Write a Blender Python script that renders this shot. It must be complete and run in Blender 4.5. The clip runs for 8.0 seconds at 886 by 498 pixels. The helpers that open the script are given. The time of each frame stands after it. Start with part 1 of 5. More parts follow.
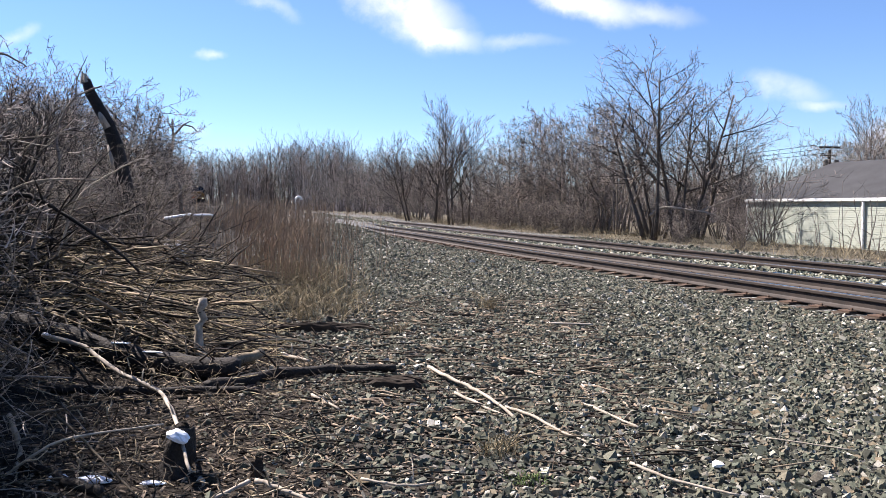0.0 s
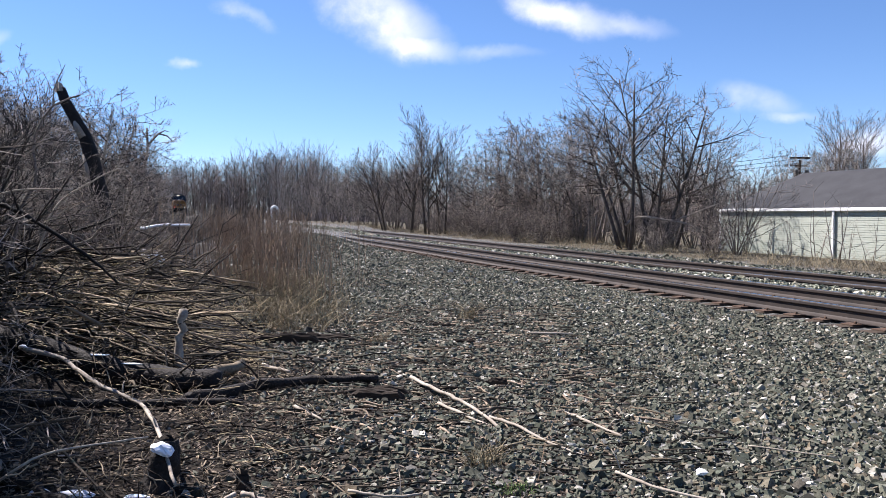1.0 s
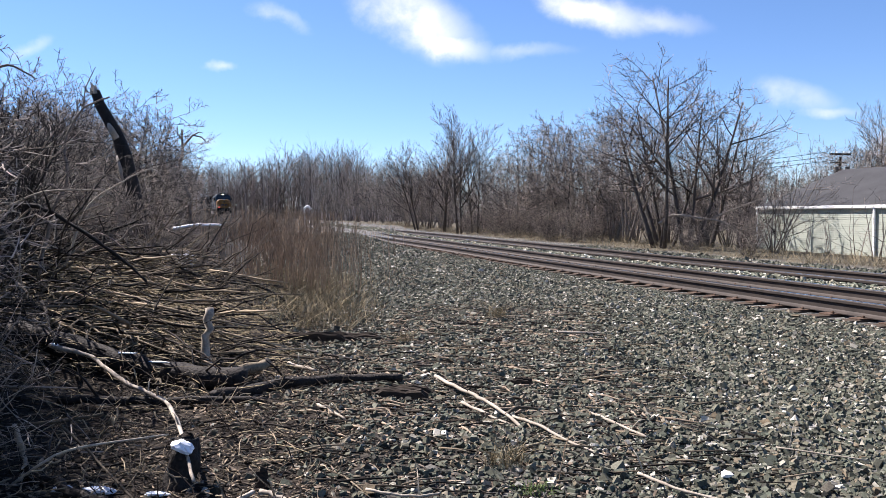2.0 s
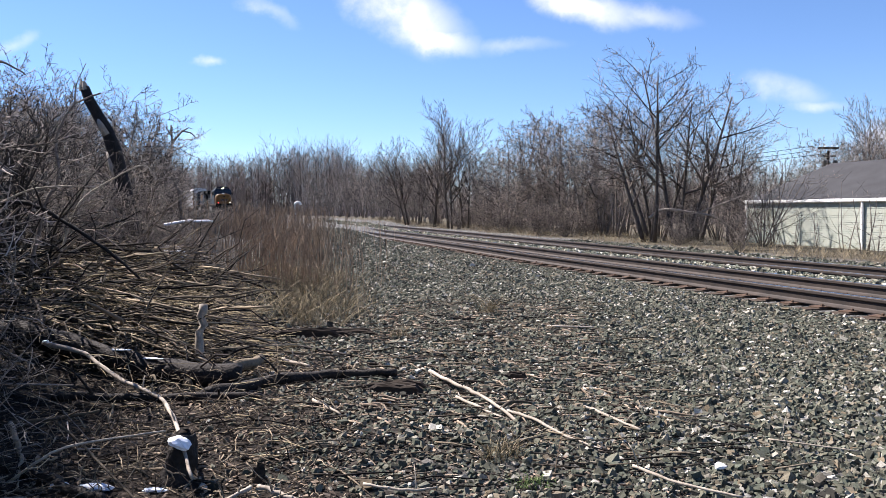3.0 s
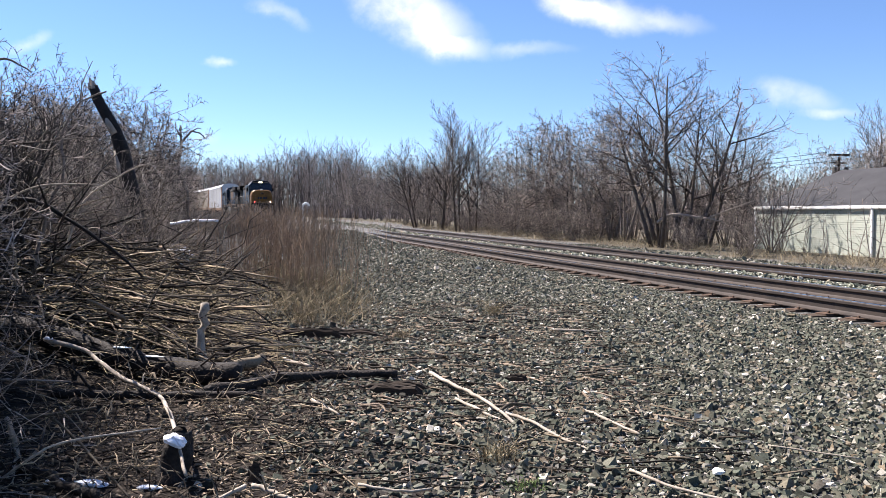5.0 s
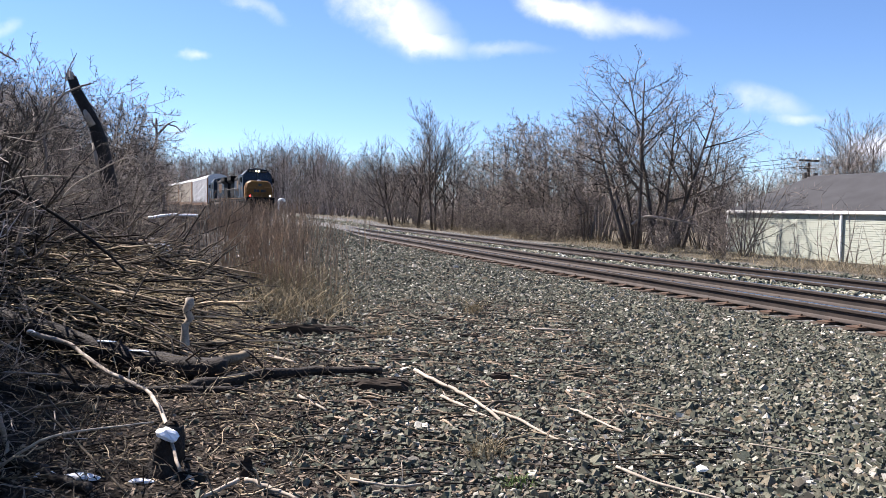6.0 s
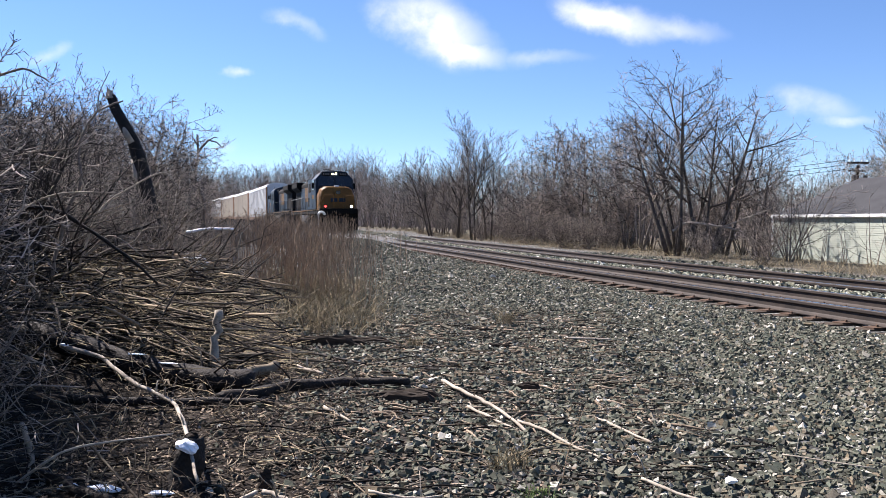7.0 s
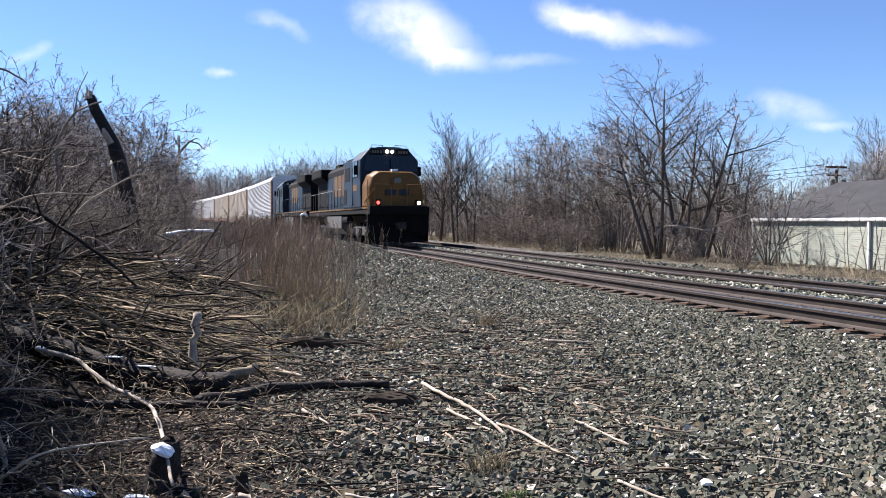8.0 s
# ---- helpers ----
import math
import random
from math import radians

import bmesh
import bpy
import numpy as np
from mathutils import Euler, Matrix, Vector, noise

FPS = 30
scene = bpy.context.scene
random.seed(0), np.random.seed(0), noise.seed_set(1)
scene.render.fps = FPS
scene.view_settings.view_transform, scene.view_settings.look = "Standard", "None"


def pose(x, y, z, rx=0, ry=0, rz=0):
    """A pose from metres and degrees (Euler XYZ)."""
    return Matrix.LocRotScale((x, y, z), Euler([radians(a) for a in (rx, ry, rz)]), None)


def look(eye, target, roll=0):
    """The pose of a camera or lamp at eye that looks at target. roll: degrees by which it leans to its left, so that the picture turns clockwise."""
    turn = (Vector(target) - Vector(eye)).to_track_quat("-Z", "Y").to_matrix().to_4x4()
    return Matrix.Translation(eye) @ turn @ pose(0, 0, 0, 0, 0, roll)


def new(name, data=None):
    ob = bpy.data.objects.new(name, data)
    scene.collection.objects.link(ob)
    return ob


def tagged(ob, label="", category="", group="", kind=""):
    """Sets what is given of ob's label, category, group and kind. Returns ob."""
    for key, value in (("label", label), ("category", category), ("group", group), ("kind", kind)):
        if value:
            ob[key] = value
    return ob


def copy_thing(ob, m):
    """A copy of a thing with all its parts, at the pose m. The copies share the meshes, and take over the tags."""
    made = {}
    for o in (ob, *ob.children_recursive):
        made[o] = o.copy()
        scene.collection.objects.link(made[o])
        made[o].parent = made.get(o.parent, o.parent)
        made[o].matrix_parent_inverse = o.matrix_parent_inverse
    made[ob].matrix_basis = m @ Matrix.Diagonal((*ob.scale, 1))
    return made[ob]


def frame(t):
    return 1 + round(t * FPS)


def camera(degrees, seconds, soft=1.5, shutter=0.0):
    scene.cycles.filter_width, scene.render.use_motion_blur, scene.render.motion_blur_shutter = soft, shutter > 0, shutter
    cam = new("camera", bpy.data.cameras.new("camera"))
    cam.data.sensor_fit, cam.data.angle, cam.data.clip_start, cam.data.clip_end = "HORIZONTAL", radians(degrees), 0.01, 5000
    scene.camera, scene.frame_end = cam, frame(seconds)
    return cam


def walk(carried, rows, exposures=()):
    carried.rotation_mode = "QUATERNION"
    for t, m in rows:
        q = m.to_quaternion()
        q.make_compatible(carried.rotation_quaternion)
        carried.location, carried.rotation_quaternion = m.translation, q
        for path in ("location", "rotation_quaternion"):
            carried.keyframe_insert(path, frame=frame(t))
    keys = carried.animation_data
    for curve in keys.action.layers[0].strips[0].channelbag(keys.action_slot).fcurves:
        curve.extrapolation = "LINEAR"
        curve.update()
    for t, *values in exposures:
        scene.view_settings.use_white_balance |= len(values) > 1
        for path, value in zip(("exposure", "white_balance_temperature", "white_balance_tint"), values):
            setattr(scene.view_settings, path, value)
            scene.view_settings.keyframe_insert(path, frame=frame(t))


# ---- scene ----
cam = camera(58.1, 8.0, 0.75)
PATH = [
    (0, (-0.006, -0.02, 1.395), (-0.004, 1.977, 1.285), 0.0),
    (0.5, (-0.067, -0.073, 1.41), (-0.006, 1.924, 1.331), -0.4),
    (1, (-0.062, -0.033, 1.401), (0.001, 1.964, 1.315), -0.0),
    (1.5, (0.012, -0.001, 1.396), (0.03, 1.997, 1.308), 0.1),
    (2.8, (0.019, -0.003, 1.388), (-0.025, 1.995, 1.302), -0.7),
    (3, (-0.01, -0.019, 1.395), (-0.007, 1.979, 1.295), -0.5),
    (3.5, (-0.003, -0.035, 1.392), (0.052, 1.961, 1.285), -0.2),
    (4, (0.09, 0.001, 1.379), (0.097, 1.998, 1.276), -0.4),
    (4.2, (0.11, 0.002, 1.373), (0.077, 2.0, 1.273), -0.5),
    (5.5, (-0.025, -0.029, 1.385), (-0.016, 1.969, 1.294), 0.9),
    (6, (-0.063, -0.059, 1.385), (-0.015, 1.938, 1.289), 1.1),
    (6.5, (0.006, -0.042, 1.386), (0.017, 1.956, 1.305), 0.5),
    (7, (0.069, -0.013, 1.374), (0.012, 1.985, 1.303), 0.1),
    (7.5, (0.136, 0.003, 1.37), (0.053, 2.0, 1.294), -0.3),
    (8, (0.096, -0.019, 1.378), (0.081, 1.98, 1.313), 0.3),
]
walk(cam, [(t, look(eye, target, roll)) for t, eye, target, roll in PATH], [(0.0, 1.58, 6350, 17.5), (0.5, 1.44, 6200, 17.5), (1.0, 1.34, 6050, 17.5), (1.5, 1.42, 6200, 17.5), (3.0, 1.48, 6250, 17.5), (4.0, 1.52, 6300, 17.5), (5.5, 1.58, 6350, 17.5), (6.5, 1.5, 6250, 17.5), (7.5, 1.46, 6200, 17.5), (8.0, 1.48, 6200, 17.5)])

# ---- light ----
SUN_FROM = Vector((-0.74, 0.52, 1.02)).normalized()
sun_data = bpy.data.lights.new("sun", "SUN")
sun_data.energy, sun_data.angle, sun_data.color = 5.0, radians(0.53), (1.0, 0.93, 0.83)
sun = new("sun", sun_data)
sun.matrix_world = look((0, 0, 60), Vector((0, 0, 60)) - SUN_FROM)


CLOUDS = (
    (-0.040, 0.238, 0.085, 0.040, -24, 1.1), (-0.006, 0.210, 0.062, 0.020, -12, 1.0), (0.075, 0.203, 0.085, 0.011, 3, 0.35),
    (0.180, 0.252, 0.085, 0.024, -14, 1.0), (0.248, 0.238, 0.08, 0.016, -12, 0.5),
    (0.432, 0.142, 0.055, 0.020, -14, 0.5), (0.465, 0.122, 0.045, 0.010, -4, 0.45), (0.57, 0.088, 0.06, 0.026, 10, 0.8),
    (-0.278, 0.182, 0.026, 0.009, 5, 0.4), (-0.213, 0.246, 0.045, 0.012, -24, 0.4), (-0.52, 0.214, 0.032, 0.012, 20, 0.35), (-0.31, 0.095, 0.02, 0.008, 0, 0.25),
)


def build_world():
    w = bpy.data.worlds.new("sky")
    scene.world = w
    w.use_nodes = True
    nt = w.node_tree
    nt.nodes.clear()
    out = nt.nodes.new("ShaderNodeOutputWorld")
    bg = nt.nodes.new("ShaderNodeBackground")
    sky = nt.nodes.new("ShaderNodeTexSky")
    sky.sky_type, sky.sun_disc = "NISHITA", False
    sky.sun_elevation = math.asin(SUN_FROM.z)
    sky.sun_rotation = math.atan2(SUN_FROM.x, SUN_FROM.y)
    sky.air_density, sky.dust_density, sky.ozone_density = 1.0, 0.0, 7.5
    sky.altitude = 1200
    bg.inputs["Strength"].default_value = 0.059
    L = nt.links.new

    def maths(op, a, b=0.0):
        n = nt.nodes.new("ShaderNodeMath")
        n.operation = op
        for k, v in enumerate((a, b)):
            if isinstance(v, (int, float)):
                n.inputs[k].default_value = v
            else:
                L(v, n.inputs[k])
        return n.outputs[0]

    tc = nt.nodes.new("ShaderNodeTexCoord")
    sep = nt.nodes.new("ShaderNodeSeparateXYZ")
    L(tc.outputs["Generated"], sep.inputs[0])
    deep = maths("MAXIMUM", maths("ABSOLUTE", sep.outputs["Y"]), 0.05)
    flat = nt.nodes.new("ShaderNodeCombineXYZ")
    L(maths("DIVIDE", sep.outputs["X"], deep), flat.inputs[0])
    L(maths("DIVIDE", sep.outputs["Z"], deep), flat.inputs[1])
    wisp = nt.nodes.new("ShaderNodeTexNoise")
    wisp.inputs["Scale"].default_value, wisp.inputs["Detail"].default_value, wisp.inputs["Roughness"].default_value = 9.0, 7, 0.6
    L(flat.outputs[0], wisp.inputs["Vector"])
    shift = nt.nodes.new("ShaderNodeVectorMath")
    shift.operation = "MULTIPLY_ADD"
    shift.inputs[1].default_value = (0.09, 0.05, 0.0)
    L(wisp.outputs["Color"], shift.inputs[0])
    L(flat.outputs[0], shift.inputs[2])
    cover = 0.0
    # middle, half widths, lean in degrees and thickness of each small cloud
    for cx, cz, wx, wz, lean, thick in CLOUDS:
        mp = nt.nodes.new("ShaderNodeMapping")
        mp.vector_type = "TEXTURE"
        mp.inputs["Location"].default_value = (cx + 0.045, cz + 0.025, 0)
        mp.inputs["Rotation"].default_value = (0, 0, radians(lean))
        mp.inputs["Scale"].default_value = (wx, wz, 1)
        L(shift.outputs[0], mp.inputs["Vector"])
        ln = nt.nodes.new("ShaderNodeVectorMath")
        ln.operation = "LENGTH"
        L(mp.outputs[0], ln.inputs[0])
        rng = nt.nodes.new("ShaderNodeMapRange")
        rng.interpolation_type = "SMOOTHSTEP"
        rng.inputs["From Min"].default_value, rng.inputs["From Max"].default_value = 1.15, 0.0
        rng.inputs["To Max"].default_value = thick
        L(ln.outputs["Value"], rng.inputs["Value"])
        cover = maths("MAXIMUM", rng.outputs[0], cover)
    fine = maths("MULTIPLY", cover, maths("SUBTRACT", maths("MULTIPLY", wisp.outputs[0], 3.0), 0.55))
    mix = nt.nodes.new("ShaderNodeMix")
    mix.data_type, mix.clamp_factor = "RGBA", True
    L(fine, mix.inputs["Factor"])
    L(sky.outputs[0], mix.inputs["A"])
    mix.inputs["B"].default_value = (7.6, 7.8, 8.2, 1)
    L(mix.outputs["Result"], bg.inputs["Color"])
    L(bg.outputs[0], out.inputs["Surface"])


build_world()

# ---- materials ----


def material(name, dark, light, rough=0.8, metal=0.0, scale=6.0, fine=60.0, bump=0.3, depth=0.01, per_piece=0.0, emit=0.0, stretch=(1, 1, 1), gloss=0.5, low=0.3, high=0.7):
    """A surface that varies between two colours at a coarse and a fine scale, with fine relief."""
    m = bpy.data.materials.new(name)
    m.use_nodes = True
    nt = m.node_tree
    p = nt.nodes["Principled BSDF"]
    tc = nt.nodes.new("ShaderNodeTexCoord")
    mp = nt.nodes.new("ShaderNodeMapping")
    mp.inputs["Scale"].default_value = stretch
    nt.links.new(tc.outputs["Object"], mp.inputs["Vector"])
    n1, n2 = nt.nodes.new("ShaderNodeTexNoise"), nt.nodes.new("ShaderNodeTexNoise")
    n1.inputs["Scale"].default_value, n2.inputs["Scale"].default_value = scale, fine
    n1.inputs["Detail"].default_value, n2.inputs["Detail"].default_value = 4, 3
    for n in (n1, n2):
        nt.links.new(mp.outputs[0], n.inputs["Vector"])
    mix = nt.nodes.new("ShaderNodeMath")
    mix.operation = "MULTIPLY_ADD"
    mix.inputs[1].default_value = 0.55
    nt.links.new(n1.outputs[0], mix.inputs[0])
    half = nt.nodes.new("ShaderNodeMath")
    half.operation = "MULTIPLY"
    half.inputs[1].default_value = 0.45
    nt.links.new(n2.outputs[0], half.inputs[0])
    nt.links.new(half.outputs[0], mix.inputs[2])
    last = mix.outputs[0]
    if per_piece:
        geo = nt.nodes.new("ShaderNodeNewGeometry")
        add = nt.nodes.new("ShaderNodeMath")
        add.operation = "MULTIPLY_ADD"
        add.inputs[1].default_value = per_piece
        nt.links.new(geo.outputs["Random Per Island"], add.inputs[0])
        sub = nt.nodes.new("ShaderNodeMath")
        sub.operation = "SUBTRACT"
        sub.inputs[1].default_value = per_piece / 2
        nt.links.new(last, sub.inputs[0])
        nt.links.new(sub.outputs[0], add.inputs[2])
        last = add.outputs[0]
    ramp = nt.nodes.new("ShaderNodeValToRGB")
    ramp.color_ramp.elements[0].position, ramp.color_ramp.elements[1].position = low, high
    ramp.color_ramp.elements[0].color, ramp.color_ramp.elements[1].color = (*dark, 1), (*light, 1)
    nt.links.new(last, ramp.inputs[0])
    nt.links.new(ramp.outputs[0], p.inputs["Base Color"])
    p.inputs["Roughness"].default_value, p.inputs["Metallic"].default_value = rough, metal
    p.inputs["Specular IOR Level"].default_value = gloss
    if bump:
        b = nt.nodes.new("ShaderNodeBump")
        b.inputs["Strength"].default_value, b.inputs["Distance"].default_value = bump, depth
        nt.links.new(mix.outputs[0], b.inputs["Height"])
        nt.links.new(b.outputs[0], p.inputs["Normal"])
    if emit:
        nt.links.new(ramp.outputs[0], p.inputs["Emission Color"])
        p.inputs["Emission Strength"].default_value = emit
    return m


BARK = material("bark", (0.018, 0.0152, 0.013), (0.26, 0.22, 0.188), 0.9, scale=5, fine=50, depth=0.01, per_piece=0.75, gloss=0.2)
DARK_BARK = material("dark_tree_bark", (0.012, 0.0095, 0.008), (0.115, 0.095, 0.08), 0.9, scale=5, fine=50, depth=0.01, per_piece=0.7, gloss=0.2)
TWIG = material("twig_bark", (0.042, 0.035, 0.030), (0.40, 0.34, 0.29), 0.85, scale=3, fine=40, bump=0, per_piece=1.1, gloss=0.2)
FAR_TWIG = material("far_twig", (0.075, 0.063, 0.056), (0.36, 0.31, 0.275), 0.9, scale=0.2, fine=3, bump=0, per_piece=0.9, gloss=0.2)


def stone_material(name, pale=1.0):
    m = bpy.data.materials.new(name)
    m.use_nodes = True
    nt = m.node_tree
    p = nt.nodes["Principled BSDF"]
    p.inputs["Roughness"].default_value = 0.85
    p.inputs["Specular IOR Level"].default_value = 0.25
    geo = nt.nodes.new("ShaderNodeNewGeometry")
    info = nt.nodes.new("ShaderNodeObjectInfo")
    add = nt.nodes.new("ShaderNodeMath")
    add.operation = "ADD"
    nt.links.new(geo.outputs["Random Per Island"], add.inputs[0])
    nt.links.new(info.outputs["Random"], add.inputs[1])
    fr = nt.nodes.new("ShaderNodeMath")
    fr.operation = "FRACT"
    nt.links.new(add.outputs[0], fr.inputs[0])
    ramp = nt.nodes.new("ShaderNodeValToRGB")
    pale *= 1.07
    stops = [(0.0, tuple(c * pale for c in (0.03, 0.03, 0.026))), (0.22, tuple(c * pale for c in (0.055, 0.06, 0.047))), (0.45, tuple(c * pale for c in (0.08, 0.093, 0.075))), (0.62, tuple(c * pale for c in (0.105, 0.104, 0.08))), (0.74, tuple(c * pale for c in (0.13, 0.138, 0.118))), (0.86, tuple(c * pale for c in (0.125, 0.098, 0.066))), (0.93, tuple(c * pale for c in (0.23, 0.225, 0.20))), (1.0, tuple(c * pale for c in (0.46, 0.45, 0.42)))]
    els = ramp.color_ramp.elements
    while len(els) < len(stops):
        els.new(0.5)
    for e, (pos, col) in zip(els, stops):
        e.position, e.color = pos, (col[0] * 1.03, col[1], col[2] * 0.92, 1)
    nt.links.new(fr.outputs[0], ramp.inputs[0])
    tc = nt.nodes.new("ShaderNodeTexCoord")
    n = nt.nodes.new("ShaderNodeTexNoise")
    n.inputs["Scale"].default_value, n.inputs["Detail"].default_value = 90, 4
    nt.links.new(tc.outputs["Object"], n.inputs["Vector"])
    mix = nt.nodes.new("ShaderNodeMix")
    mix.data_type, mix.blend_type = "RGBA", "MULTIPLY"
    mix.inputs["Factor"].default_value = 0.6
    nt.links.new(ramp.outputs[0], mix.inputs["A"])
    tone = nt.nodes.new("ShaderNodeValToRGB")
    tone.color_ramp.elements[0].position, tone.color_ramp.elements[1].position = 0.3, 0.65
    tone.color_ramp.elements[0].color, tone.color_ramp.elements[1].color = (0.45, 0.43, 0.4, 1), (1.15, 1.15, 1.15, 1)
    nt.links.new(n.outputs[0], tone.inputs[0])
    nt.links.new(tone.outputs[0], mix.inputs["B"])
    nt.links.new(mix.outputs["Result"], p.inputs["Base Color"])
    b = nt.nodes.new("ShaderNodeBump")
    b.inputs["Strength"].default_value, b.inputs["Distance"].default_value = 0.4, 0.004
    nt.links.new(n.outputs[0], b.inputs["Height"])
    nt.links.new(b.outputs[0], p.inputs["Normal"])
    return m


STONE = stone_material("ballast_stone")
DUSTY_STONE = stone_material("dusty_ballast_stone", 1.9)
RUST = material("rusty_steel", (0.012, 0.0088, 0.007), (0.052, 0.037, 0.029), 0.75, 0.2, scale=4, fine=80, depth=0.003)
POLISHED = material("worn_steel", (0.30, 0.31, 0.33), (0.52, 0.53, 0.55), 0.22, 1.0, scale=3, fine=40, bump=0.05)
PLATE_RUST = material("rusty_tie_plate", (0.03, 0.017, 0.010), (0.13, 0.072, 0.040), 0.8, 0.1, scale=6, fine=70, depth=0.004)
TIE_WOOD = material("creosoted_wood", (0.009, 0.0075, 0.0065), (0.06, 0.045, 0.034), 0.9, scale=6, fine=60, depth=0.015, stretch=(0.3, 3, 3), gloss=0.2)
TIE_TOP = material("rust_dusted_wood", (0.018, 0.0135, 0.010), (0.095, 0.068, 0.047), 0.9, scale=7, fine=60, depth=0.012, stretch=(0.4, 3, 3), gloss=0.2)
LOCO_BLUE = material("blue_paint", (0.001, 0.0045, 0.011), (0.006, 0.021, 0.042), 0.5, scale=1.2, fine=14, bump=0.05, gloss=0.3)
LOCO_DARK = material("black_underframe", (0.0015, 0.0015, 0.0017), (0.007, 0.0065, 0.006), 0.85, scale=2, fine=20, gloss=0.15)
LOCO_YELLOW = material("yellow_paint", (0.08, 0.036, 0.005), (0.18, 0.086, 0.012), 0.5, scale=1.3, fine=16, bump=0.05, gloss=0.25)
LOCO_GREY = material("grey_tank_paint", (0.05, 0.047, 0.043), (0.12, 0.108, 0.094), 0.6, scale=1.5, fine=18)
GLASS_DARK = material("dark_cab_glass", (0.006, 0.008, 0.011), (0.012, 0.015, 0.02), 0.06, scale=1, fine=4, bump=0)
RACK_WHITE = material("chalky_white_panels", (0.15, 0.15, 0.15), (0.34, 0.345, 0.345), 0.6, scale=0.45, fine=9, bump=0.1, stretch=(1, 1, 0.5))
RACK_ROOF = material("galvanised_roof", (0.468, 0.477, 0.477), (0.648, 0.648, 0.639), 0.5, 0.1, scale=0.8, fine=10, bump=0.1)
RACK_RUST = material("brown_end_post", (0.102, 0.045, 0.015), (0.204, 0.096, 0.036), 0.7, scale=2, fine=20)
RACK_TAN = material("dusty_tan_panels", (0.11, 0.085, 0.055), (0.27, 0.225, 0.16), 0.6, scale=0.45, fine=9, bump=0.1, stretch=(1, 1, 0.5))
SCRAP = material("brown_bark_scrap", (0.02, 0.014, 0.010), (0.27, 0.21, 0.155), 0.9, scale=4, fine=50, bump=0.2, per_piece=1.0, gloss=0.2)
SIDING = material("cream_vinyl_siding", (0.285, 0.31, 0.255), (0.36, 0.385, 0.325), 0.55, scale=0.8, fine=12, bump=0.1)
SHINGLE = material("dark_roof_shingle", (0.013, 0.0132, 0.015), (0.034, 0.0345, 0.038), 0.9, scale=1.2, fine=25)
WHITE_TRIM = material("white_trim_paint", (0.66, 0.67, 0.66), (0.80, 0.80, 0.78), 0.5, scale=2, fine=20, bump=0.1)
WEED = material("dry_brown_stalk", (0.08, 0.052, 0.034), (0.40, 0.29, 0.195), 0.85, scale=2, fine=20, bump=0, per_piece=0.7, gloss=0.2)
STRAW = material("dry_grass", (0.12, 0.096, 0.055), (0.36, 0.295, 0.185), 0.85, scale=2, fine=20, bump=0, per_piece=0.7, gloss=0.2)
PALE_WOOD = material("bleached_wood", (0.17, 0.136, 0.102), (0.442, 0.391, 0.323), 0.85, scale=5, fine=60, depth=0.004)
# most pieces fall at the ramp's dark end, standing in for heap shade
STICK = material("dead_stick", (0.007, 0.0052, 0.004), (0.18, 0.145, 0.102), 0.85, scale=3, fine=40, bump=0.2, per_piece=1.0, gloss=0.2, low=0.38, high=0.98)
# bark kept near black: part of the shade is in its colour
LOG_BARK = material("shade_dark_log_bark", (0.004, 0.0032, 0.0028), (0.028, 0.0215, 0.0175), 0.8, scale=7, fine=55, bump=0.8, depth=0.03, gloss=0.3)
SNOW = material("old_snow", (0.72, 0.76, 0.84), (0.86, 0.88, 0.92), 0.6, scale=10, fine=80, depth=0.01)
PLASTIC = material("white_plastic_film", (0.68, 0.68, 0.68), (0.82, 0.82, 0.82), 0.35, scale=6, fine=40)
GREEN = material("fresh_grass", (0.05, 0.09, 0.015), (0.12, 0.18, 0.04), 0.7, scale=8, fine=40, bump=0, per_piece=0.6)
LAMP_WARM = material("lit_headlight", (1.0, 0.74, 0.38), (1.0, 0.8, 0.5), 0.3, emit=4.5, bump=0)
LAMP_RED = material("lit_red_lamp", (1.0, 0.05, 0.04), (1.0, 0.1, 0.06), 0.3, emit=1.6, bump=0)

# ---- mesh helpers ----


def mesh_object(name, verts, faces, mat, parent=None, label="", smooth=False):
    me = bpy.data.meshes.new(name)
    me.from_pydata([tuple(v) for v in verts], [], faces)
    me.materials.append(mat)
    if smooth:
        me.polygons.foreach_set("use_smooth", [True] * len(me.polygons))
    me.update()
    ob = new(name, me)
    ob.parent = parent
    if label:
        tagged(ob, label)
    return ob


def part(name, bm, mat, parent, label=""):
    me = bpy.data.meshes.new(name)
    bm.to_mesh(me)
    bm.free()
    me.materials.append(mat)
    ob = new(name, me)
    ob.parent = parent
    if label:
        tagged(ob, label)
    return ob


def box(x0, x1, y0, y1, z0, z1, bevel=0.0, bm=None):
    bm = bm or bmesh.new()
    r = bmesh.ops.create_cube(bm, size=1)
    bmesh.ops.transform(bm, matrix=Matrix.Translation(((x0 + x1) / 2, (y0 + y1) / 2, (z0 + z1) / 2)) @ Matrix.Diagonal((x1 - x0, y1 - y0, z1 - z0, 1)), verts=r["verts"])
    if bevel:
        edges = list({e for v in r["verts"] for e in v.link_edges})
        bmesh.ops.bevel(bm, geom=edges, offset=bevel, segments=2, affect="EDGES", profile=0.6)
    return bm


def rod(p, q, r, bm=None, sides=8):
    bm = bm or bmesh.new()
    p, q = Vector(p), Vector(q)
    m = Matrix.Translation((p + q) / 2) @ (q - p).to_track_quat("Z", "Y").to_matrix().to_4x4()
    bmesh.ops.create_cone(bm, cap_ends=True, segments=sides, radius1=r, radius2=r, depth=(q - p).length, matrix=m)
    return bm


